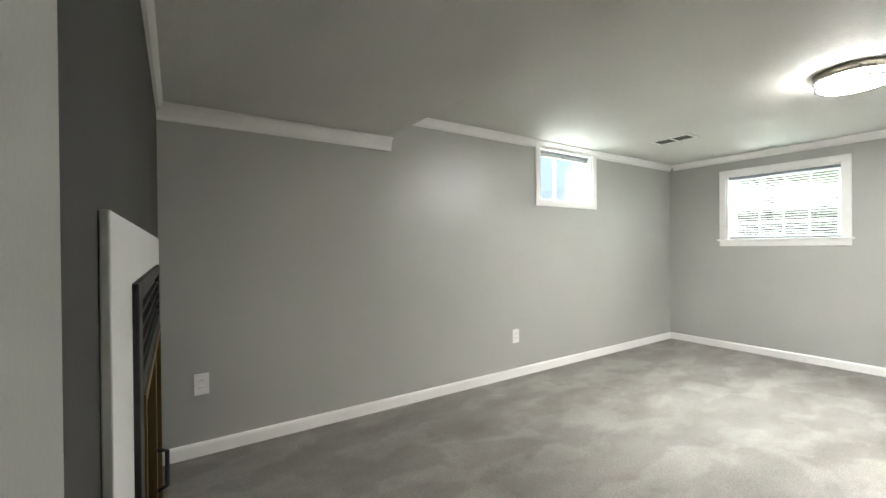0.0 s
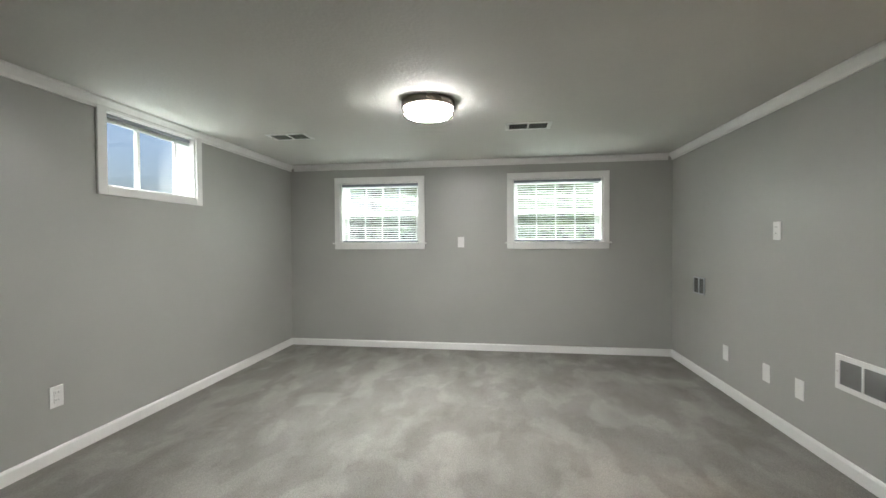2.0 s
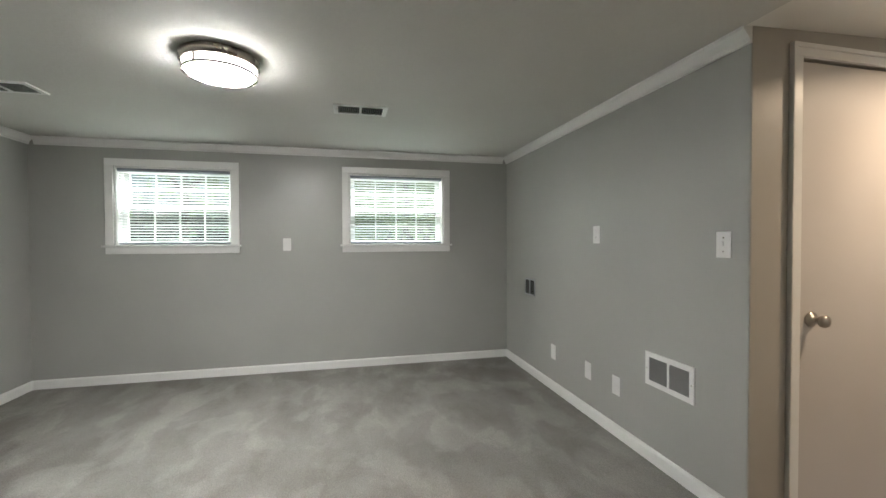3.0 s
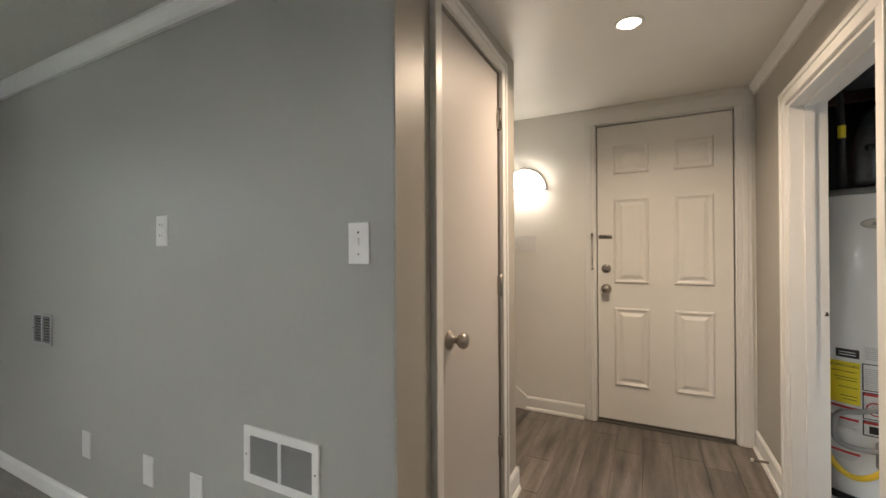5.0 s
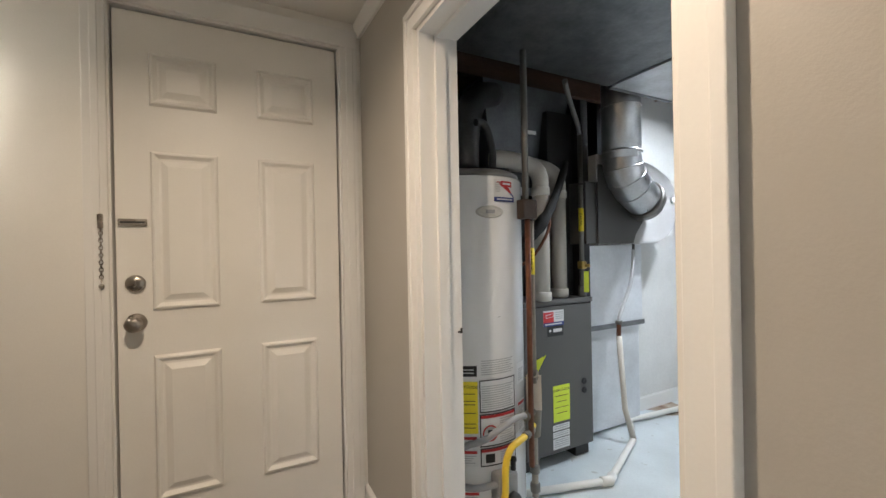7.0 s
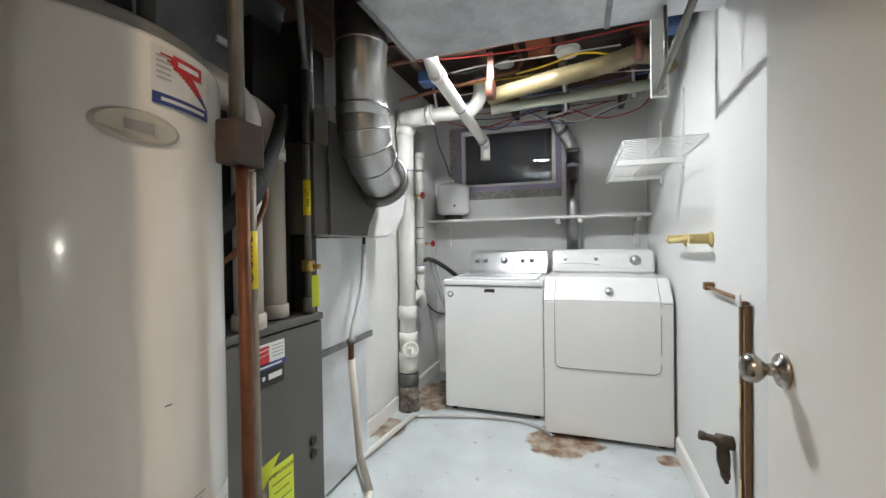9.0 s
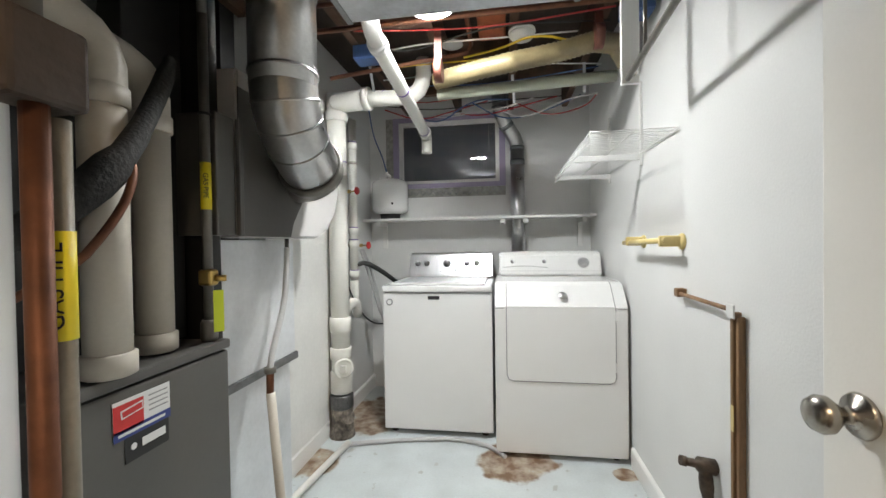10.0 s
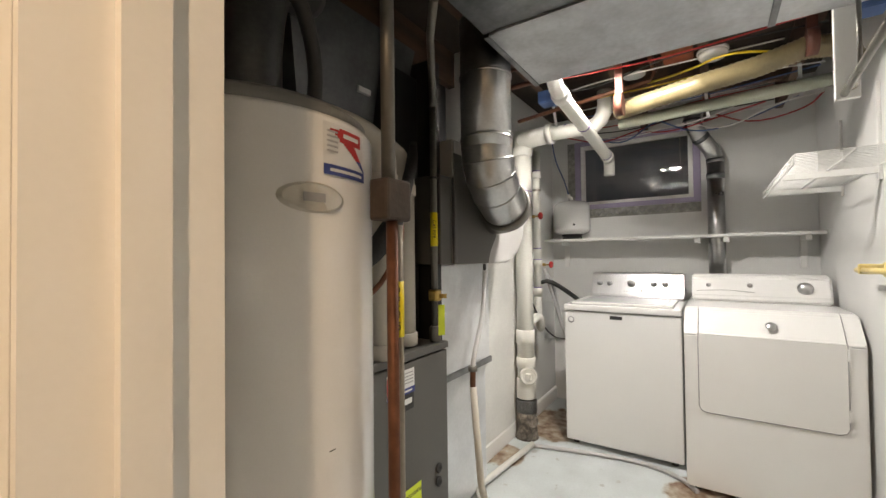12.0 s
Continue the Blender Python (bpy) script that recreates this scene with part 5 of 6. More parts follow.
def stack():
    x, y = -0.85, -3.52
    t = thing("waste_stack", (x, y, 0), "white plastic waste pipe stack with cleanout and tee fittings", "waste pipe")
    part("pipe", tube([(x, y, 0.30), (x, y, 2.02)], 0.055, 20), PVC, t)
    part("base", lathe([(0.075, 0), (0.068, 0.05), (0.062, 0.12), (0.066, 0.17)], (x, y, 0)), FILTH, t, "stained cast iron base")
    part("base_hub", tube([(x, y, 0.1), (x + 0.03, y + 0.05, 0.13)], 0.045, 14), FILTH, t)
    part("coupling", lathe([(0.064, 0), (0.069, 0.006), (0.069, 0.075), (0.064, 0.082)], (x, y, 0.17)), mat("rubber_steel_coupling", (0.2, 0.2, 0.2), 0.35, 0.8, vary=0.3, scale=12), t, "steel banded rubber coupling")
    for z, h in ((0.26, 0.13), (0.46, 0.07), (0.62, 0.09), (1.86, 0.06)):
        part("collar", lathe([(0.057, 0), (0.064, 0.004), (0.064, h - 0.004), (0.057, h)], (x, y, z)), PVC, t)
    co = part("cleanout", lathe([(0.05, 0), (0.056, 0.01), (0.056, 0.035), (0.044, 0.038), (0.04, 0.03)], (x + 0.035, y + 0.03, 0.42), (1, 0.5, 0)), PVC, t)
    part("cleanout_plug", box(x + 0.06, x + 0.085, y + 0.028, y + 0.062, 0.40, 0.44, bevel=0.004), PVC, co)
    for z in (0.70, 1.62):
        part("primer_mark", lathe([(0.0557, 0), (0.0557, 0.006)], (x, y, z)), PURPLE, t)
    tz = 1.965
    part("tee", tube([(x - 0.05, y - 0.03, tz), (x + 0.02, y + 0.02, tz), (x + 0.05, y + 0.22, tz)], 0.058, 18), PVC, t)
    part("branch", tube([(x + 0.05, y + 0.22, tz), (x + 0.04, y + 0.42, tz - 0.005), (x + 0.05, y + 0.50, tz + 0.01), (x + 0.06, y + 0.54, tz + 0.08), (x + 0.06, y + 0.54, tz + 0.19)], 0.043, 16, 1), PVC, t)
    part("diagonal", tube([(-0.02, -3.03, 2.12), (-0.02, -3.03, 1.97), (-0.07, -3.03, 1.925), (-0.50, -3.036, 1.895), (-1.20, -3.055, 1.86)], 0.034, 16, 1), PVC, t)
    part("drop_elbow", tube([(-1.19, -3.055, 1.86), (-1.25, -3.057, 1.855), (-1.265, -3.058, 1.83), (-1.268, -3.06, 1.745)], 0.035, 16, 1), PVC, t)
    for p, q in (((x + 0.05, y + 0.19, tz), (x + 0.052, y + 0.225, tz)), ((-0.10, -3.03, 1.923), (-0.14, -3.031, 1.92)), ((-1.16, -3.054, 1.862), (-1.20, -3.055, 1.86))):
        part("fitting", tube([p, q], 0.041 if q[1] > y + 0.3 else 0.064, 16), PVC, t)
    for p, q in (((x + 0.043, y + 0.30, tz), (x + 0.042, y + 0.31, tz)), ((x + 0.03, y + 0.42, tz - 0.004), (x + 0.028, y + 0.43, tz - 0.003)), ((-0.52, -3.037, 1.894), (-0.53, -3.037, 1.8935)), ((-1.14, -3.0535, 1.863), (-1.15, -3.0535, 1.8625))):
        part("primer_mark", tube([p, q], 0.0355 if p[0] != x + 0.043 and p[0] != x + 0.03 else 0.0445, 16), PURPLE, t)


stack()
sp = thing("standpipe", (-1.12, -3.53, 0.7), "white plastic standpipe with a trap beside the washer", "waste pipe")
part("pipe", tube([(-1.12, -3.53, 0.78), (-1.12, -3.53, 1.95)], 0.028, 16), PVC, sp)
part("trap", tube([(-1.12, -3.53, 0.90), (-1.12, -3.53, 0.74), (-1.10, -3.51, 0.69), (-1.06, -3.49, 0.69), (-1.03, -3.48, 0.76), (-0.98, -3.50, 0.78), (-0.90, -3.52, 0.72)], 0.030, 16, 2), PVC, sp)
for z in (0.92, 1.12, 1.20, 1.76):
    part("collar", lathe([(0.029, 0), (0.034, 0.003), (0.034, 0.042), (0.029, 0.045)], (-1.12, -3.53, z)), PVC, sp)
    part("primer_mark", lathe([(0.0287, 0), (0.0287, 0.006)], (-1.12, -3.53, z + 0.046)), PURPLE, sp)
part("pipe_clamp", lathe([(0.0295, 0), (0.031, 0.002), (0.031, 0.016), (0.0295, 0.018)], (-1.12, -3.53, 1.66)), NICKEL, sp, "steel pipe clamp")
for x, z in ((-1.0, 1.47), (-1.2, 1.13)):
    v = thing("water_valve", (x, -3.57, z), "brass water valve with a red wheel handle", "valve", "washer valves")
    part("body", tube([(x, -3.60, z), (x, -3.50, z)], 0.011, 10), BRASS, v)
    part("stem", tube([(x, -3.50, z), (x + 0.02, -3.455, z)], 0.005, 8), BRASS, v)
    part("wheel", lathe([(0.022, 0), (0.026, 0.004), (0.022, 0.010), (0.004, 0.010)], (x + 0.02, -3.455, z), (0.3, 1, 0), 12), REDV, v, "red wheel handle")
    pipe("supply_pipe", [(x, -3.575, z - 0.4), (x, -3.575, 2.0)], 0.008, PVC, "thin white painted supply pipe on the wall", group="supply pipes")
for k in range(2):
    pipe("washer_hose", [(-1.2 + 0.03 * k, -3.50, 1.1), (-1.22, -3.44, 0.95 - 0.1 * k), (-1.3, -3.40, 0.6), (-1.45, -3.36, 0.4 + 0.2 * k), (-1.56, -3.33, 0.75)], 0.011, CLEAR, "grey washer supply hose", "hose", 2, 8, "washer hoses")
pipe("washer_drain_hose", [(-1.12, -3.52, 1.0), (-1.14, -3.46, 1.02), (-1.25, -3.38, 0.95), (-1.4, -3.32, 0.86)], 0.016, RUBBER, "black washer drain hose into the standpipe", "hose", 1, 10)
pipe("power_cord", [(-1.05, -3.58, 0.95), (-1.05, -3.5, 0.75), (-1.1, -3.42, 0.62), (-1.2, -3.33, 0.60)], 0.005, RUBBER, "black power cord behind the washer", "cord", 2, 6)

# ---- laundry: wall fittings of the north wall ----


def wire_shelf():
    x0, x1, z, y = -1.15, -0.13, 1.537, LN
    t = thing("wire_shelf", (x0 + 0.4, y, z), "white wire shelf on a wall standard", "shelf")
    for i in range(31):
        x = x0 + (x1 - x0) * i / 30
        part("wire", tube([(x, y - 0.006, z), (x, y - 0.31, z - 0.001)], 0.0021, 5), PLASTIC, t)
    for yy, zz in ((y - 0.008, z - 0.004), (y - 0.155, z - 0.004), (y - 0.31, z - 0.004), (y - 0.312, z - 0.034)):
        part("rail", tube([(x0, yy, zz), (x1, yy, zz)], 0.0036, 6), PLASTIC, t)
    for k in range(8):
        x = x0 + (x1 - x0) * k / 7
        part("lip_wire", tube([(x, y - 0.311, z - 0.003), (x, y - 0.3125, z - 0.034)], 0.0021, 5), PLASTIC, t)
    for x in (-0.54, x0 + 0.05):
        part("arm", box(x - 0.008, x + 0.008, y - 0.30, y - 0.012, z - 0.034, z - 0.008, bevel=0.002), PLASTIC, t)
        part("standard", box(x - 0.010, x + 0.010, y - 0.012, y - 0.0005, z - 0.06, z + 0.32, bevel=0.002), PLASTIC, t)


wire_shelf()
tb = thing("towel_bar", (-0.35, LN, 1.13), "pale yellow wooden towel bar on the wall", "towel bar")
part("bar", tube([(-0.60, LN - 0.065, 1.125), (-0.09, LN - 0.065, 1.135)], 0.011, 12), PALEY, tb)
for x in (-0.12, -0.52):
    part("mount", box(x - 0.011, x + 0.011, LN - 0.08, LN - 0.0005, 1.112, 1.152, bevel=0.006), PALEY, tb)
    part("mount_plate", lathe([(0.03, 0), (0.028, 0.008), (0.015, 0.012)], (x, LN - 0.0005, 1.13), (0, -1, 0)), PALEY, tb)
ws = thing("wooden_post_strip", (0.20, LN, 0.5), "raw wooden strip standing against the wall", "wood strip")
part("strip", box(0.250, 0.264, LN - 0.020, LN - 0.001, 0.0, 0.93, bevel=0.003), STRIPW, ws)
part("strip_edge", box(0.232, 0.247, LN - 0.026, LN - 0.001, 0.0, 0.94, bevel=0.004), STRIPW, ws)
for z, h in ((0.62, 0.07), (0.30, 0.10)):
    part("splinter", box(0.240, 0.254, LN - 0.028, LN - 0.0265, z, z + h, bevel=0.0006), PALEY, ws)
part("end_block", box(0.226, 0.262, LN - 0.032, LN - 0.0265, 0.925, 0.962, bevel=0.002), PAPER, ws)
part("rail", tube([(0.228, LN - 0.022, 0.945), (-0.09, LN - 0.022, 0.948)], 0.007, 8), STRIPW, ws)
part("rail_block", box(-0.115, -0.085, LN - 0.034, LN - 0.001, 0.936, 0.966, bevel=0.004), STRIPW, ws)
stb = thing("pipe_stub", (0.10, LN, 0.44), "rusty brown iron valve stub on the wall", "pipe stub")
part("stub", tube([(0.10, LN - 0.001, 0.442), (0.10, LN - 0.05, 0.450), (0.10, LN - 0.056, 0.451), (0.10, LN - 0.085, 0.456)], [0.024, 0.022, 0.013, 0.012], 14), FLANGE, stb)
part("cap", tube([(0.10, LN - 0.085, 0.456), (0.10, LN - 0.10, 0.459)], 0.016, 8), FLANGE, stb)
part("lever", tube([(0.10, LN - 0.03, 0.445), (0.118, LN - 0.035, 0.40), (0.122, LN - 0.03, 0.345), (0.115, LN - 0.025, 0.315)], [0.018, 0.02, 0.015, 0.007], 10, 1), FLANGE, stb)

# ---- laundry: ducts ----
tr = thing("supply_trunk_duct", (0.27, -2.5, 1.93), "rectangular galvanized trunk duct under the ceiling", "duct")
part("body", box(0.035, 0.50, -3.085, LN - 0.002, 1.93, 2.31, bevel=0.003), GALVL, tr)
for y in (-3.083, -2.3):
    part("seam", box(0.032, 0.503, y - 0.01, y + 0.01, 1.925, 2.31, bevel=0.002), GALV, tr)
rt = thing("return_plenum_duct", (0.95, -2.6, 1.94), "wide mottled galvanized duct over the furnace", "duct")
part("body", box(0.507, 1.36, -3.09, -2.10, 1.935, 2.31, bevel=0.003), GALV, rt)
part("seam", box(0.502, 0.512, -3.05, -2.10, 1.927, 1.936), GALVL, rt)
tp = bmesh.new()
hood = [(0.375, -3.48), (0.98, -3.48), (0.98, -4.1), (0.375, -4.1)]
low = [(0.42, -3.56), (0.88, -3.56), (0.88, -4.05), (0.42, -4.05)]
ra = [tp.verts.new((x, y, 2.05)) for x, y in hood]
rb = [tp.verts.new((x, y, 1.62)) for x, y in low]
rc_ = [tp.verts.new((x, y, 1.50)) for x, y in low]
for p, q in ((ra, rb), (rb, rc_)):
    for k in range(4):
        tp.faces.new((p[k], p[(k + 1) % 4], q[(k + 1) % 4], q[k]))
tp.faces.new(ra)
tp.faces.new(rc_[::-1])
pl = thing("furnace_plenum", (0.65, -3.6, 1.5), "galvanized plenum hood above the furnace, coloured dark for shade", "duct")
# Galvanized colour lowered to hold the shade under the ducts.
part("hood", tp, mat("shade_darkened_plenum_metal", (0.17, 0.175, 0.18), 0.5, 0.8, vary=0.15, scale=8, grain=60, bump=0.01), pl)
part("plate", box(0.60, 0.66, -3.53, -3.515, 1.80, 1.82), PAPER, pl, "small metal maker's plate")
part("collar", box(0.41, 0.89, -4.06, -3.55, 1.46, 1.50, bevel=0.003), GALVL, pl)

rd = thing("round_duct", (0.27, -3.21, 1.4), "round galvanized duct with an elbow into the humidifier", "duct")
part("riser", tube([(0.27, -3.21, 1.62), (0.27, -3.21, 2.30)], 0.1, 32), DUCT, rd)
el = [(0.27, -3.21, 1.68), (0.268, -3.21, 1.61), (0.25, -3.211, 1.55), (0.205, -3.214, 1.495), (0.14, -3.22, 1.45), (0.075, -3.228, 1.42)]
part("elbow", tube(el, 0.1, 32, 2), DUCT, rd)
part("outlet", tube([(0.075, -3.228, 1.42), (0.03, -3.24, 1.405), (-0.02, -3.29, 1.40), (-0.05, -3.37, 1.40)], 0.098, 32, 1), CONDUIT, rd, "dark end sleeve")
for p, q in zip(el[1:4], el[2:5]):
    m_, d = Vector(p).lerp(Vector(q), 0.45), (Vector(q) - Vector(p)).normalized() * 0.004
    part("bead", tube([m_ - d, m_ + d], 0.1035, 32), DUCT, rd)
part("collar", lathe([(0.108, 0), (0.115, 0.006), (0.108, 0.05)], (0.075, -3.228, 1.42), (-0.9, -0.12, -0.38), 32), CONDUIT, rd, "dark round collar")
for z in (1.655, 1.90):
    part("bead", tube([(0.27, -3.21, z), (0.27, -3.21, z + 0.008)], 0.1045, 32), DUCT, rd)

hm = thing("humidifier", (-0.02, -3.4, 1.16), "furnace humidifier with a rounded grey cover", "humidifier")
outline = [(0.31, 1.165), (-0.20, 1.165), (-0.32, 1.21), (-0.40, 1.29), (-0.44, 1.40), (-0.41, 1.50), (-0.33, 1.59), (-0.20, 1.65), (-0.05, 1.68), (0.31, 1.68)]
cov = prism(outline, "y", -3.50, -3.34)
bmesh.ops.bevel(cov, geom=list(cov.edges), offset=0.008, segments=2, affect="EDGES")
part("cover", cov, mat("humidifier_grey", (0.50, 0.49, 0.48), 0.32, vary=0.04, bump=0.002), hm)
part("side_box", box(0.318, 0.40, -3.50, -3.345, 1.17, 1.52, bevel=0.004), FURN, hm)
# Dark plate paints the shaded part of the grey cover's front.
part("shaded_panel", prism([(0.31, 1.168), (0.02, 1.168), (0.0, 1.22), (-0.06, 1.29), (-0.11, 1.37), (-0.13, 1.46), (-0.11, 1.55), (-0.04, 1.62), (0.31, 1.62)], "y", -3.34, -3.336), FURN, hm, "front panel darkened for shade")
part("edge_strip", box(0.300, 0.318, -3.345, -3.330, 1.17, 1.52, bevel=0.003), FURN, hm)
part("knob", lathe([(0.02, 0), (0.018, 0.015), (0.002, 0.017)], (-0.36, -3.34, 1.44), (-0.3, 1, 0)), PLASTIC, hm)
part("drain_nipple", tube([(-0.06, -3.40, 1.166), (-0.06, -3.40, 1.125)], 0.008, 10), RUBBER, hm)
pipe("drain_tube", [(-0.06, -3.40, 1.13), (-0.055, -3.40, 1.05), (-0.02, -3.39, 0.92), (0.07, -3.38, 0.79), (0.12, -3.37, 0.72), (0.12, -3.37, 0.66)], 0.011, CLEAR, "cloudy flexible drain tube from the humidifier", "tube", 2, 10)
cl = thing("condensate_line", (0.12, -3.36, 0), "cream plastic condensate pipe down to the floor", "pipe")
part("riser", tube([(0.12, -3.37, 0.62), (0.13, -3.33, 0.20), (0.10, -3.30, 0.03)], 0.016, 12), PVCCREAM, cl)
part("coupling", tube([(0.12, -3.372, 0.60), (0.12, -3.37, 0.70)], 0.013, 12), COPPER, cl)
part("clamp", lathe([(0.02, 0), (0.02, 0.02)], (0.12, -3.37, 0.69)), CONDUIT, cl)
part("floor_run", tube([(0.99, -3.20, 0.025), (0.557, -3.08, 0.025), (0.10, -3.30, 0.025), (-0.12, -3.49, 0.025), (-0.72, -3.43, 0.025)], 0.017, 12), PVC, cl)
part("elbow", tube([(0.60, -3.092, 0.025), (0.557, -3.08, 0.025), (0.515, -3.10, 0.025)], 0.023, 12), PVC, cl)
gd = thing("return_drop_duct", (-0.07, -3.55, 0), "pale galvanized return duct beside the furnace", "duct")
part("upper", box(-0.215, 0.33, -3.60, -3.46, 0.66, 1.16, bevel=0.002), PALESHEET, gd)
part("lower", box(-0.205, 0.30, -3.60, -3.48, 0.02, 0.655, bevel=0.004), PALESHEET, gd)
part("joint_strip", box(-0.225, 0.33, -3.605, -3.45, 0.645, 0.675, bevel=0.003), GALV, gd)
part("latch", box(0.315, 0.345, -3.46, -3.43, 0.50, 0.57, bevel=0.004), NICKEL, gd)
setting("white_partition_panel", box(-0.94, -0.215, LS, LS + 0.012, 0.10, 2.05), PANEL, "scuffed white wall panel behind the stack")

# ---- furnace and water heater ----


def furnace():
    x0, x1, y = 0.385, 0.86, -3.33
    t = thing("furnace", ((x0 + x1) / 2, -3.6, 0), "dark grey gas furnace with service stickers", "furnace")
    part("cabinet", box(x0, x1, -4.05, y - 0.022, 0.06, 0.872, bevel=0.004), FURN, t)
    part("door_panel", box(x0 + 0.002, x1 - 0.002, y - 0.021, y, 0.07, 0.845, bevel=0.006), FURN, t)
    part("top_lip", box(x0 - 0.003, x1 + 0.003, y - 0.03, y + 0.004, 0.85, 0.876, bevel=0.005), FURN, t)
    part("shut_off_slot", box(0.47, 0.56, y - 0.12, y - 0.08, 0.872, 0.878, bevel=0.001), BLACK, t)
    for z in (0.37, 0.42):
        part("grommet", lathe([(0.017, 0), (0.018, 0.006), (0.010, 0.009), (0.004, 0.003)], (0.455, y, z), (0, 1, 0), 16), RUBBER, t)
    for x in (x0 + 0.06, x1 - 0.06):
        part("foot", box(x - 0.05, x + 0.05, y - 0.14, y - 0.03, 0.0, 0.06, bevel=0.004), RUBBER, t, "rubber support block")
    r, u = (-1, 0, 0), (0, 0, 1)
    s = part("service_sticker", plate((0.665, y + 0.0005, 0.785), r, u, 0.14, 0.078, 0.001), PAPER, t, "red white and blue service sticker")
    part("sticker_band", plate((0.700, y + 0.0018, 0.787), r, u, 0.07, 0.058, 0.0006), REDP, s)
    part("sticker_logo", plate((0.693, y + 0.0026, 0.797), Vector((-1, 0, 0.12)).normalized(), Vector((0.12, 0, 1)).normalized(), 0.052, 0.018, 0.0006), PAPER, s)
    part("sticker_logo", plate((0.693, y + 0.0034, 0.797), Vector((-1, 0, 0.12)).normalized(), Vector((0.12, 0, 1)).normalized(), 0.046, 0.012, 0.0006), REDP, s)
    part("sticker_band", plate((0.665, y + 0.0018, 0.753), r, u, 0.14, 0.020, 0.0006), BLUEP, s)
    for k in range(4):
        part("print_bar", plate((0.627, y + 0.0018, 0.812 - 0.011 * k), r, u, 0.05, 0.003, 0.0005), INKGREY, s)
    part("print_bar", plate((0.668, y + 0.0026, 0.753), r, u, 0.115, 0.006, 0.0005), PAPER, s)
    m = part("maker_sticker", plate((0.655, y + 0.0005, 0.716), r, u, 0.11, 0.055, 0.001), INK, t, "dark maker's sticker")
    part("mark", plate((0.640, y + 0.0018, 0.718), r, u, 0.060, 0.018, 0.0006), PAPER, m)
    part("mark_star", lathe([(0.008, 0), (0.007, 0.001)], (0.690, y + 0.0018, 0.718), (0, 1, 0), 6), PAPER, m)
    g = part("energy_label", plate((0.62, y + 0.0006, 0.33), r, u, 0.115, 0.19, 0.001), LIME, t, "fluorescent yellow-green energy label")
    lettering("ENERGYGUIDE", (0.62, y + 0.002, 0.40), r, u, 0.017, INK, g)
    for k in range(4):
        part("print_bar", plate((0.62, y + 0.002, 0.37 - k * 0.03), r, u, 0.07 if k % 2 else 0.09, 0.003, 0.0005), INK, g)
    for z, h in ((0.205, 0.03), (0.168, 0.03), (0.12, 0.055)):
        lb = part("data_label", plate((0.625, y + 0.0006, z), r, u, 0.115, h, 0.001), PAPER, t, "white printed data label")
        for k in range(int(h / 0.012)):
            part("print_bar", plate((0.625, y + 0.002, z + h / 2 - 0.008 - k * 0.011), r, u, 0.095, 0.003, 0.0005), INKGREY, lb)


furnace()
cc = thing("coil_cabinet", (0.62, -3.75, 0.88), "black evaporator coil cabinet above the furnace", "coil cabinet")
part("cabinet", box(0.375, 0.87, -4.05, -3.56, 0.876, 1.455, bevel=0.004), BLACK, cc)
part("side_panel", box(0.315, 0.372, -4.05, -3.40, 0.60, 2.0, bevel=0.003), BLACK, cc)
part("front_panel", box(0.376, 0.56, -3.555, -3.47, 0.877, 1.93, bevel=0.003), BLACK, cc)
part("reflective_label", plate((0.311, -3.5, 1.62), (0, -1, 0), (0, 0, 1), 0.09, 0.28, 0.002), PAPER, cc)
for k, (x, y) in enumerate(((0.718, -3.352), (0.535, -3.42))):
    fp = thing("flue_pipe", (x, y, 0.876), "cream plastic furnace vent pipe with a bend", "vent pipe", "furnace vent pipes")
    part("pipe", tube([(x, y, 0.876), (x, y, 1.47)], 0.042, 18), PVCCREAM, fp)
    part("bend", tube([(x, y, 1.44), (x, y, 1.53), (x + 0.03, y - 0.02, 1.58), (x + 0.12, y - 0.05, 1.61), (x + 0.25, y - 0.09, 1.62)], 0.044, 18, 1), PVCCREAM, fp)
    part("collar", lathe([(0.043, 0), (0.049, 0.003), (0.049, 0.045), (0.043, 0.048)], (x, y, 0.877)), PVCCREAM, fp)
    part("collar", lathe([(0.0445, 0), (0.048, 0.002), (0.048, 0.04), (0.0445, 0.042)], (x, y, 1.425)), PVCCREAM, fp)
pipe("refrigerant_line", [(0.95, -3.36, 1.12), (0.872, -3.275, 1.19), (0.795, -3.262, 1.272), (0.736, -3.272, 1.334), (0.66, -3.305, 1.42), (0.56, -3.355, 1.54), (0.47, -3.42, 1.63)], [0.022, 0.028, 0.033, 0.024, 0.021, 0.021, 0.016], FOAM, "black foam insulated refrigerant line", "pipe", 1, 16)
pipe("copper_line", [(0.742, -3.27, 1.325), (0.76, -3.235, 1.27), (0.80, -3.235, 1.19), (0.87, -3.26, 1.09), (0.98, -3.36, 1.02)], 0.008, COPPER, "thin copper refrigerant line", "pipe", 2, 8)


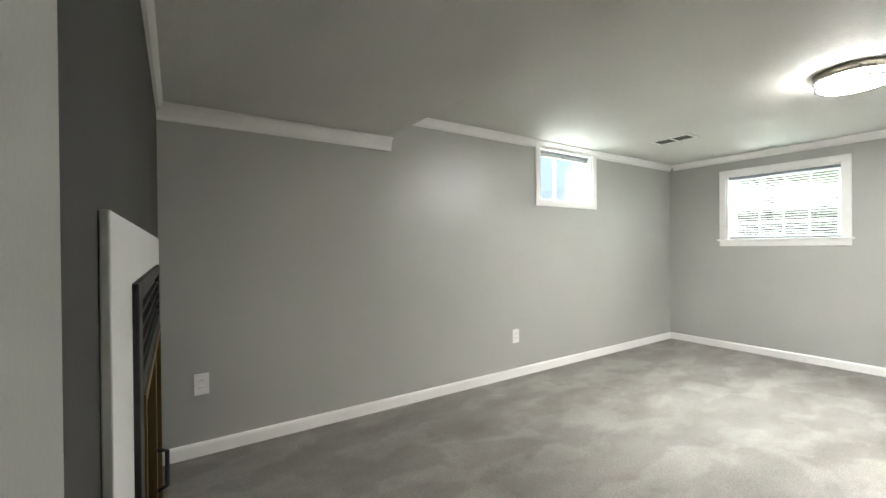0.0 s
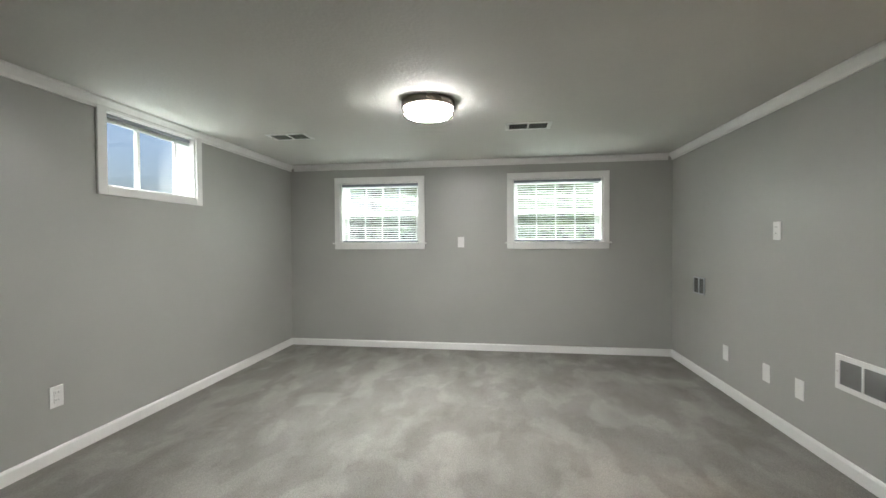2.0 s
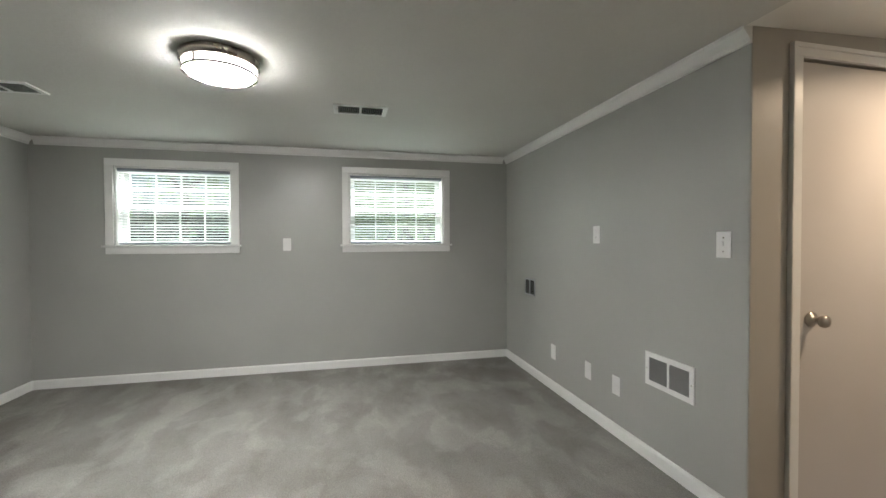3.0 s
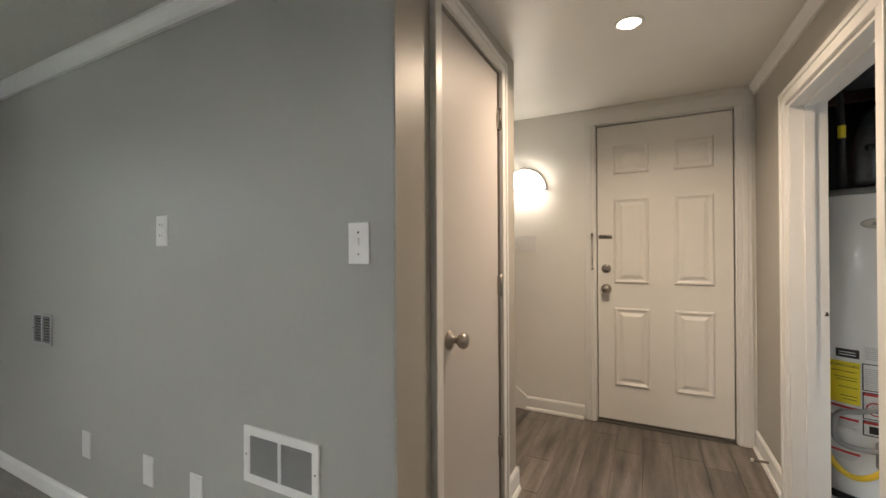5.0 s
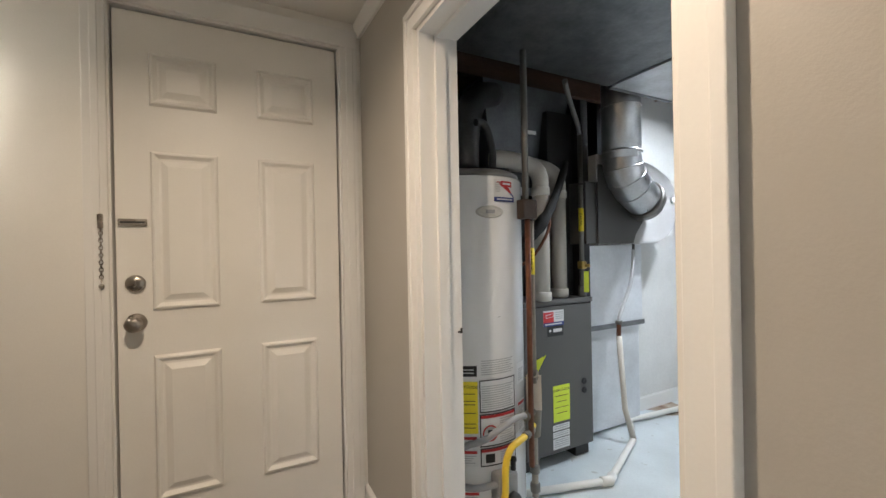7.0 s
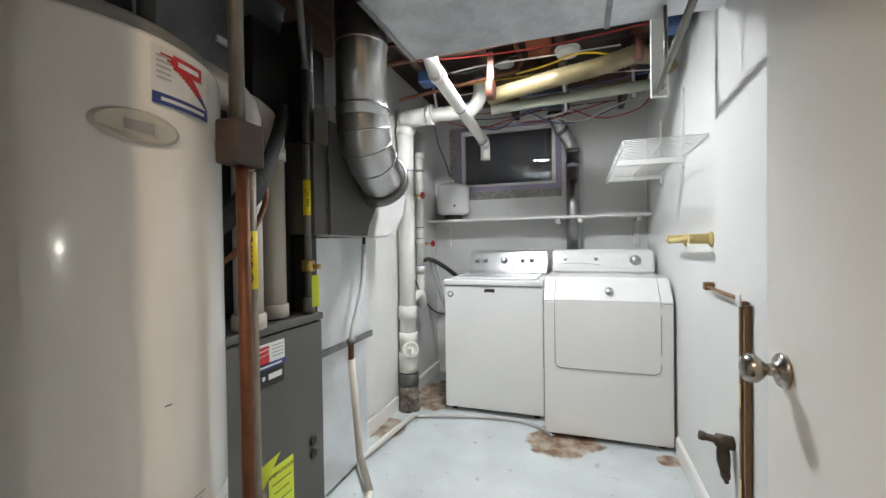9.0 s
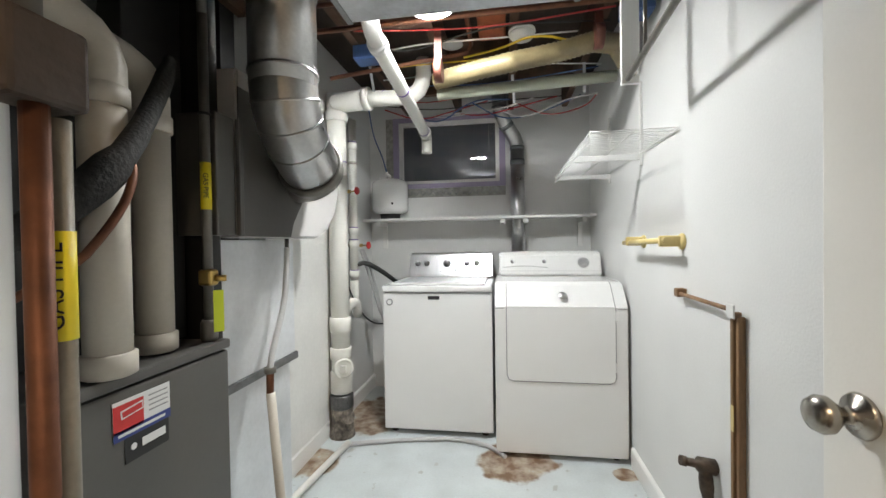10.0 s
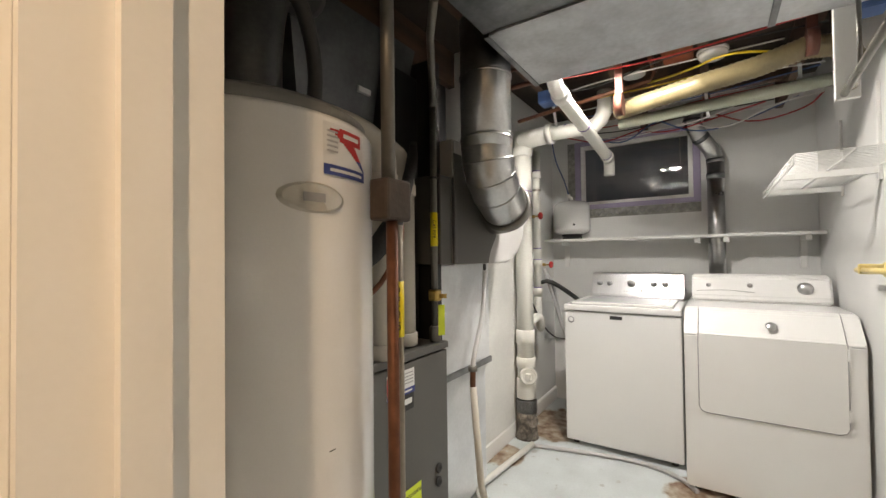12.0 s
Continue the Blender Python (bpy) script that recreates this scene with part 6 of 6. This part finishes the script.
def gas_pipe(x, y, zt, material, zl, size, flip):
    t = thing("gas_pipe", (x, y, 0.9), "grey metal gas pipe with a yellow gas label", "gas pipe", "gas pipes")
    part("pipe", tube([(x, y, 0.88 if flip else 0.62), (x, y, zt)], 0.013 if flip else 0.012, 12), material, t)
    r0 = 0.0136 if flip else 0.0126
    lb = part("label", lathe([(r0, 0), (r0 + 0.0004, 0.0002), (r0 + 0.0004, size), (r0, size)], (x, y, zl)), YELLOW, t, "yellow gas pipe label")
    n = Vector((1, 0.7, 0)).normalized()
    up = Vector((0, 0, 1))
    side = up.cross(n)
    lettering("GAS PIPE", Vector((x, y, zl + size / 2)) + n * (r0 + 0.0012), up if not flip else -up, -side if not flip else side, 0.0215 if not flip else 0.018, INK, lb)
    return t


GX, GY = 0.42, -3.362
g1 = gas_pipe(GX, GY, 1.80, CONDUIT, 1.24, 0.13, True)
part("top_elbow", tube([(GX, GY, 1.78), (GX + 0.02, GY + 0.015, 1.81), (0.66, -3.20, 1.90), (0.78, -3.10, 1.92)], 0.013, 10), CONDUIT, g1)
part("joint", tube([(GX, GY, 1.50), (GX, GY, 1.507)], 0.016, 12), RUBBER, g1)
vv = part("valve", box(GX - 0.018, GX + 0.018, GY - 0.02, GY + 0.022, 1.03, 1.075, bevel=0.008), BRASS, g1, "brass gas valve")
part("valve_handle", tube([(GX, GY + 0.022, 1.05), (GX - 0.015, GY + 0.045, 1.05)], 0.009, 10), BRASS, vv)
part("tag", plate((GX, GY + 0.03, 0.96), (-0.8, 0.6, 0), (0, 0, 1), 0.026, 0.115, 0.001), LIME, g1, "yellow-green service tag")
part("lower_coupling", lathe([(0.02, 0), (0.022, 0.01), (0.022, 0.05), (0.018, 0.06)], (GX, GY, 0.876)), CONDUIT, g1)
g2 = gas_pipe(1.101, -2.972, 1.262, IRON, 1.05, 0.105, False)
part("regulator", tube([(1.101, -2.972, 0.66), (1.045, -3.05, 0.56), (1.03, -3.06, 0.48), (1.03, -3.06, 0.36)], [0.02, 0.028, 0.034, 0.026], 14), IRON, g2)
part("drip_leg", tube([(1.03, -3.06, 0.36), (1.03, -3.06, 0.10)], 0.014, 12), IRON, g2)
for z in (0.36, 0.20, 0.12):
    part("fitting", lathe([(0.016, 0), (0.021, 0.004), (0.021, 0.035), (0.016, 0.04)], (1.03, -3.06, z)), CONDUIT, g2)
w1 = thing("hot_water_pipe", (1.115, -3.005, 0.5), "copper water pipe with a brown pipe box", "pipe")
part("riser", tube([(1.128, -2.968, 1.345), (1.128, -2.968, 1.93)], 0.013, 12), CONDUIT, w1)
part("fitting_box", box(1.088, 1.158, -2.99, -2.945, 1.268, 1.345, bevel=0.006), mat("brown_fitting", (0.06, 0.042, 0.032), 0.55, vary=0.2, scale=14), w1, "dark brown fitting box")
part("copper_riser", tube([(1.126, -2.962, 0.30), (1.126, -2.962, 1.27)], 0.011, 12), COPPER, w1)
tg = thing("paper_tag", (1.06, -3.02, 0.5), "manila paper tag hanging on the gas pipe", "tag")
part("tag", plate((1.09, -2.985, 0.575), (-0.85, 0.5, 0), (0.1, 0.1, 0.99), 0.06, 0.15, 0.001), KRAFT, tg)
part("yellow_tag", plate((1.075, -2.99, 0.675), (-0.8, 0.4, 0.45), (-0.3, 0.3, 0.9), 0.06, 0.075, 0.001), LIME, tg, "yellow-green inspection tag")


def water_heater():
    c = Vector((1.255, -3.21, 0))
    R = 0.232
    t = thing("water_heater", (c.x, c.y, 0), "tall white gas water heater with warning labels", "water heater")
    part("tank", lathe([(R - 0.01, 0.04), (R, 0.05), (R, 1.425), (R - 0.004, 1.433)], (c.x, c.y, 0), seg=64), HEATER, t)
    part("top_cap", lathe([(R - 0.012, 0), (R - 0.012, 0.022), (R - 0.03, 0.034), (0.05, 0.04), (0.002, 0.04)], (c.x, c.y, 1.431), seg=64), mat("grey_cap", (0.20, 0.20, 0.19), 0.45), t, "grey steel top cap")
    part("base_ring", lathe([(R - 0.02, 0), (R - 0.02, 0.04)], (c.x, c.y, 0), seg=48), RUBBER, t)

    def wrap(name, a0, a1, z0, z1, material, parent, off=0.001, label=""):
        bm = bmesh.new()
        n = 14
        for d in (off, off + 0.0006):
            ring = [(bm.verts.new(c + Vector(((R + d) * math.cos(a), (R + d) * math.sin(a), z0))), bm.verts.new(c + Vector(((R + d) * math.cos(a), (R + d) * math.sin(a), z1)))) for a in (radians(a0 + (a1 - a0) * k / n) for k in range(n + 1))]
            for p, q in zip(ring, ring[1:]):
                bm.faces.new((p[0], q[0], q[1], p[1])).smooth = True
        return part(name, bm, material, parent, label)

    s = wrap("service_sticker", 86, 112, 1.335, 1.420, PAPER, t, label="red white and blue service sticker")
    wrap("sticker_band", 86, 112, 1.335, 1.352, BLUEP, s, 0.002)
    wrap("print_bar", 89, 109, 1.341, 1.346, PAPER, s, 0.003)
    for k in range(18):
        wrap("sticker_band", 110.5 - 1.25 * k, 112 - 0.75 * k, 1.353 + 0.0032 * k, 1.3562 + 0.0032 * k, BLUEP if k < 5 else REDP, s, 0.002)
    wrap("sticker_logo", 94, 108, 1.392, 1.414, REDP, s, 0.0027)
    wrap("print_bar", 96, 106, 1.400, 1.407, PAPER, s, 0.0034)
    for k in range(5):
        wrap("print_bar", 87.5, 93, 1.372 + 0.008 * k, 1.375 + 0.008 * k, PRINT, s, 0.0027)
    bd = bmesh.new()
    for d in (0.001, 0.005):
        vs = []
        for k in range(28):
            a = 2 * math.pi * k / 28
            th = radians(82 + 11 * math.cos(a))
            f = 1.0 if d < 0.004 else 0.86
            th = radians(82 + 14.5 * f * math.cos(a))
            vs.append(bd.verts.new(c + Vector(((R + d) * math.cos(th), (R + d) * math.sin(th), 1.295 + 0.024 * f * math.sin(a)))))
        bd.faces.new(vs)
        if d > 0.004:
            for k in range(28):
                bd.faces.new((old[k], old[(k + 1) % 28], vs[(k + 1) % 28], vs[k]))
        old = vs
    badge = part("badge", bd, mat("badge_cream", (0.55, 0.53, 0.48), 0.3, 0.3, bump=0), t, "oval cream name badge")
    wrap("badge_mark", 77, 86, 1.288, 1.302, INKGREY, badge, 0.0062)
    wrap("scratch", 88, 91, 0.895, 0.8965, INK, t)
    # printed labels round the lower front
    y = wrap("energy_label", 38, 66.5, 0.464, 0.659, YELLOW, t, label="yellow energy guide label")
    th = radians(54)
    n = Vector((math.cos(th), math.sin(th), 0))
    lettering("ENERGYGUIDE", c + n * (R + 0.003) + Vector((0, 0, 0.640)), Vector((0, 0, 1)).cross(n), (0, 0, 1), 0.0155, INK, y)
    for k, z in enumerate((0.612, 0.585, 0.572, 0.54, 0.50, 0.485)):
        wrap("print_bar", 42 + 2 * k, 64, z, z + 0.0025, INK, y, 0.002)
    bl = wrap("black_label", 46, 66, 0.678, 0.718, INK, t, label="black warning label")
    for z in (0.690, 0.702):
        wrap("print_bar", 49, 63, z, z + 0.003, PAPER, bl, 0.002)
    for a0, a1, z0, z1, red, framed in ((68, 107, 0.668, 0.759, 0, 0), (68, 107, 0.541, 0.663, 0, 1), (68, 107, 0.413, 0.535, 1, 1), (68, 107, 0.339, 0.408, 1, 1), (40, 66, 0.413, 0.458, 1, 0), (40, 66, 0.341, 0.405, 1, 0), (40, 67, 0.197, 0.25, 1, 0), (112, 128, 0.62, 0.70, 0, 0), (112, 128, 0.43, 0.55, 1, 0)):
        lb = wrap("warning_label", a0, a1, z0, z1, PAPER, t, label="white printed warning label")
        icon = framed and red
        for k in range(int((z1 - z0 - 0.024) / 0.0085)):
            z = z1 - 0.026 - k * 0.0085
            wrap("print_bar", a0 + (20 if icon else 2), a1 - 2 - (k * 7 % 5), z, z + 0.0032, PRINT, lb, 0.002)
        if framed:
            for f0, f1, g0, g1 in ((a0, a1, z0, z0 + 0.004), (a0, a1, z1 - 0.004, z1), (a0, a0 + 1, z0, z1), (a1 - 1, a1, z0, z1)):
                wrap("label_frame", f0, f1, g0, g1, INK, lb, 0.0026)
        if red:
            wrap("red_band", a0 + 1, a1 - 1, z1 - 0.016, z1 - 0.005, REDP, lb, 0.0022)
        if icon and z1 - z0 > 0.1:
            ca, cz = radians(a0 + 10), (z0 + z1) / 2 - 0.012
            ring = [c + Vector(((R + 0.003) * math.cos(ca + 0.028 / R * math.cos(q)), (R + 0.003) * math.sin(ca + 0.028 / R * math.cos(q)), cz + 0.028 * math.sin(q))) for q in (2 * math.pi * k / 20 for k in range(21))]
            part("warning_ring", tube(ring, 0.0028, 5), REDP, lb, "red prohibition ring")
            wrap("flame_mark", a0 + 7.5, a0 + 12, cz - 0.016, cz + 0.012, INK, lb, 0.0018)
        elif icon:
            wrap("flame_mark", a0 + 5, a0 + 14, z0 + 0.012, z1 - 0.024, INK, lb, 0.0018)
    part("gas_valve", box(1.215, 1.305, -2.99, -2.93, 0.20, 0.32, bevel=0.01), INKGREY, t, "grey gas control valve")
    part("valve_dial", lathe([(0.028, 0), (0.026, 0.02), (0.002, 0.022)], (1.245, -2.93, 0.225), (0, 1, 0.2)), RUBBER, t)
    part("igniter", lathe([(0.01, 0), (0.01, 0.03), (0.014, 0.035), (0.012, 0.045)], (1.225, -2.95, 0.32)), RUBBER, t)
    part("flue", tube([(1.255, -3.21, 1.49), (1.255, -3.21, 1.64), (1.20, -3.25, 1.80), (1.10, -3.32, 1.88), (0.98, -3.40, 1.93)], 0.06, 18, 1), mat("dark_flue", (0.16, 0.16, 0.16), 0.4, 0.9, vary=0.2), t, "dull metal flue pipe")
    part("cold_line", tube([(1.36, -3.13, 1.48), (1.36, -3.13, 1.75), (1.37, -3.14, 2.1)], 0.014, 10), RUBBER, t)
    part("line_label", lathe([(0.0145, 0), (0.015, 0.001), (0.015, 0.06), (0.0145, 0.061)], (1.36, -3.13, 1.72)), YELLOW, t)
    part("black_hose", tube([(1.19, -3.10, 1.48), (1.20, -3.08, 1.57), (1.25, -3.06, 1.66), (1.30, -3.05, 1.65)], 0.014, 10, 2), RUBBER, t)


water_heater()
pipe("yellow_gas_hose", [(1.06, -3.03, 0.42), (1.13, -2.965, 0.430), (1.205, -2.934, 0.431), (1.261, -2.92, 0.420), (1.288, -2.915, 0.368), (1.290, -2.91, 0.244), (1.324, -2.925, 0.184), (1.381, -2.95, 0.149), (1.432, -2.985, 0.170), (1.46, -3.03, 0.23)], 0.013, YHOSE, "yellow flexible gas hose", "hose", 2)
pipe("grey_hose", [(1.05, -3.03, 0.49), (1.121, -2.975, 0.497), (1.218, -2.945, 0.515), (1.29, -2.944, 0.486), (1.351, -2.96, 0.45), (1.421, -3.00, 0.431), (1.440, -3.012, 0.381), (1.434, -3.010, 0.290), (1.381, -2.974, 0.276), (1.30, -2.95, 0.285)], 0.0125, INKGREY, "grey braided hose across the heater", "hose", 2)
for x, y, z in ((1.135, -2.968, 0.499), (1.15, -2.955, 0.431)):
    solid("hose_fitting", tube([(x + 0.02, y + 0.008, z), (x - 0.05, y - 0.035, z - 0.004)], 0.017, 8), CONDUIT, "dull steel hose fitting on the gas line", "fitting", "hose fittings")
ex = thing("red_canister", (1.43, -3.30, 1.62), "red metal expansion tank above the water heater", "tank")
part("body", lathe([(0.02, 0), (0.06, 0.02), (0.07, 0.06), (0.07, 0.26), (0.05, 0.30), (0.003, 0.31)], (1.43, -3.32, 1.60)), REDV, ex)
part("neck", tube([(1.43, -3.32, 1.55), (1.43, -3.32, 1.62)], 0.012, 10), CONDUIT, ex)

# ---- outside ----


def tree(x, y, h, seed):
    rng = random.Random(seed)
    t = thing("tree", (x, y, 1.0), "leafy green garden tree on the lawn", "tree", "trees outside")
    bm = bmesh.new()
    sweep(bm, [(x, y, 0.98), (x + 0.1, y, 1 + h * 0.3), (x, y + 0.1, 1 + h * 0.6), (x, y, 1 + h * 0.9)], [0.07, 0.055, 0.04, 0.02], 8)
    tips = []
    for i in range(9):
        a, z = rng.uniform(0, 6.28), rng.uniform(0.02, 0.6) * h + 0.9
        tip = (x + math.cos(a) * rng.uniform(0.8, 1.8), y + math.sin(a) * rng.uniform(0.8, 1.8), z + rng.uniform(0.2, 1.2))
        sweep(bm, [(x, y, z), tip], [0.05, 0.015], 6)
        tips.append(Vector(tip))
    part("trunk", bm, BARK, t)
    bm = bmesh.new()
    for tip in tips:
        for _ in range(260):
            p = tip + Vector((rng.gauss(0, 0.6), rng.gauss(0, 0.6), rng.gauss(0, 0.5)))
            u = Vector((rng.gauss(0, 1), rng.gauss(0, 1), rng.gauss(0, 1))).normalized() * rng.uniform(0.07, 0.15)
            v = u.orthogonal() * 0.6
            bm.faces.new([bm.verts.new(q) for q in (p - u, p + v, p + u, p - v)])
    part("crown", bm, LEAF, t)


for k, (x, y, h) in enumerate(((10.5, 3.4, 4.5), (11.5, -1.2, 5.0), (9.6, -3.6, 4.0), (13.5, 1.2, 5.5), (2.2, 8.0, 4.0))):
    tree(x, y, h, k)

# ---- vinyl planks of the foyer floor ----
rng = random.Random(5)
foyer = bpy.data.objects["foyer_subfloor"]
pw = 0.152
plank_meshes = {}
for i in range(22):
    x = XW + 0.002 + i * pw
    if x > 3.36:
        break
    y0 = YD + 0.002
    top = YS - 0.012 if x + pw < XC else -2.462
    y = y0 - rng.uniform(0, 1.1)
    while y < top:
        a, b = max(y, y0), min(y + 1.2, top)
        if b - a > 0.02:
            ob = new("plank", finish(box(x, x + pw - 0.0015, a, b - 0.0015, -0.008, 0.0, bevel=0.001), "plank", PLANK))
            ob.parent = foyer
        y += 1.2
edge = XW + 0.002 + pw * int((XC - XW) / pw)
ob = new("plank", finish(box(edge, XC - 0.002, -2.4605, YS - 0.012, -0.008, 0.0, bevel=0.001), "plank", PLANK))
ob.parent = foyer
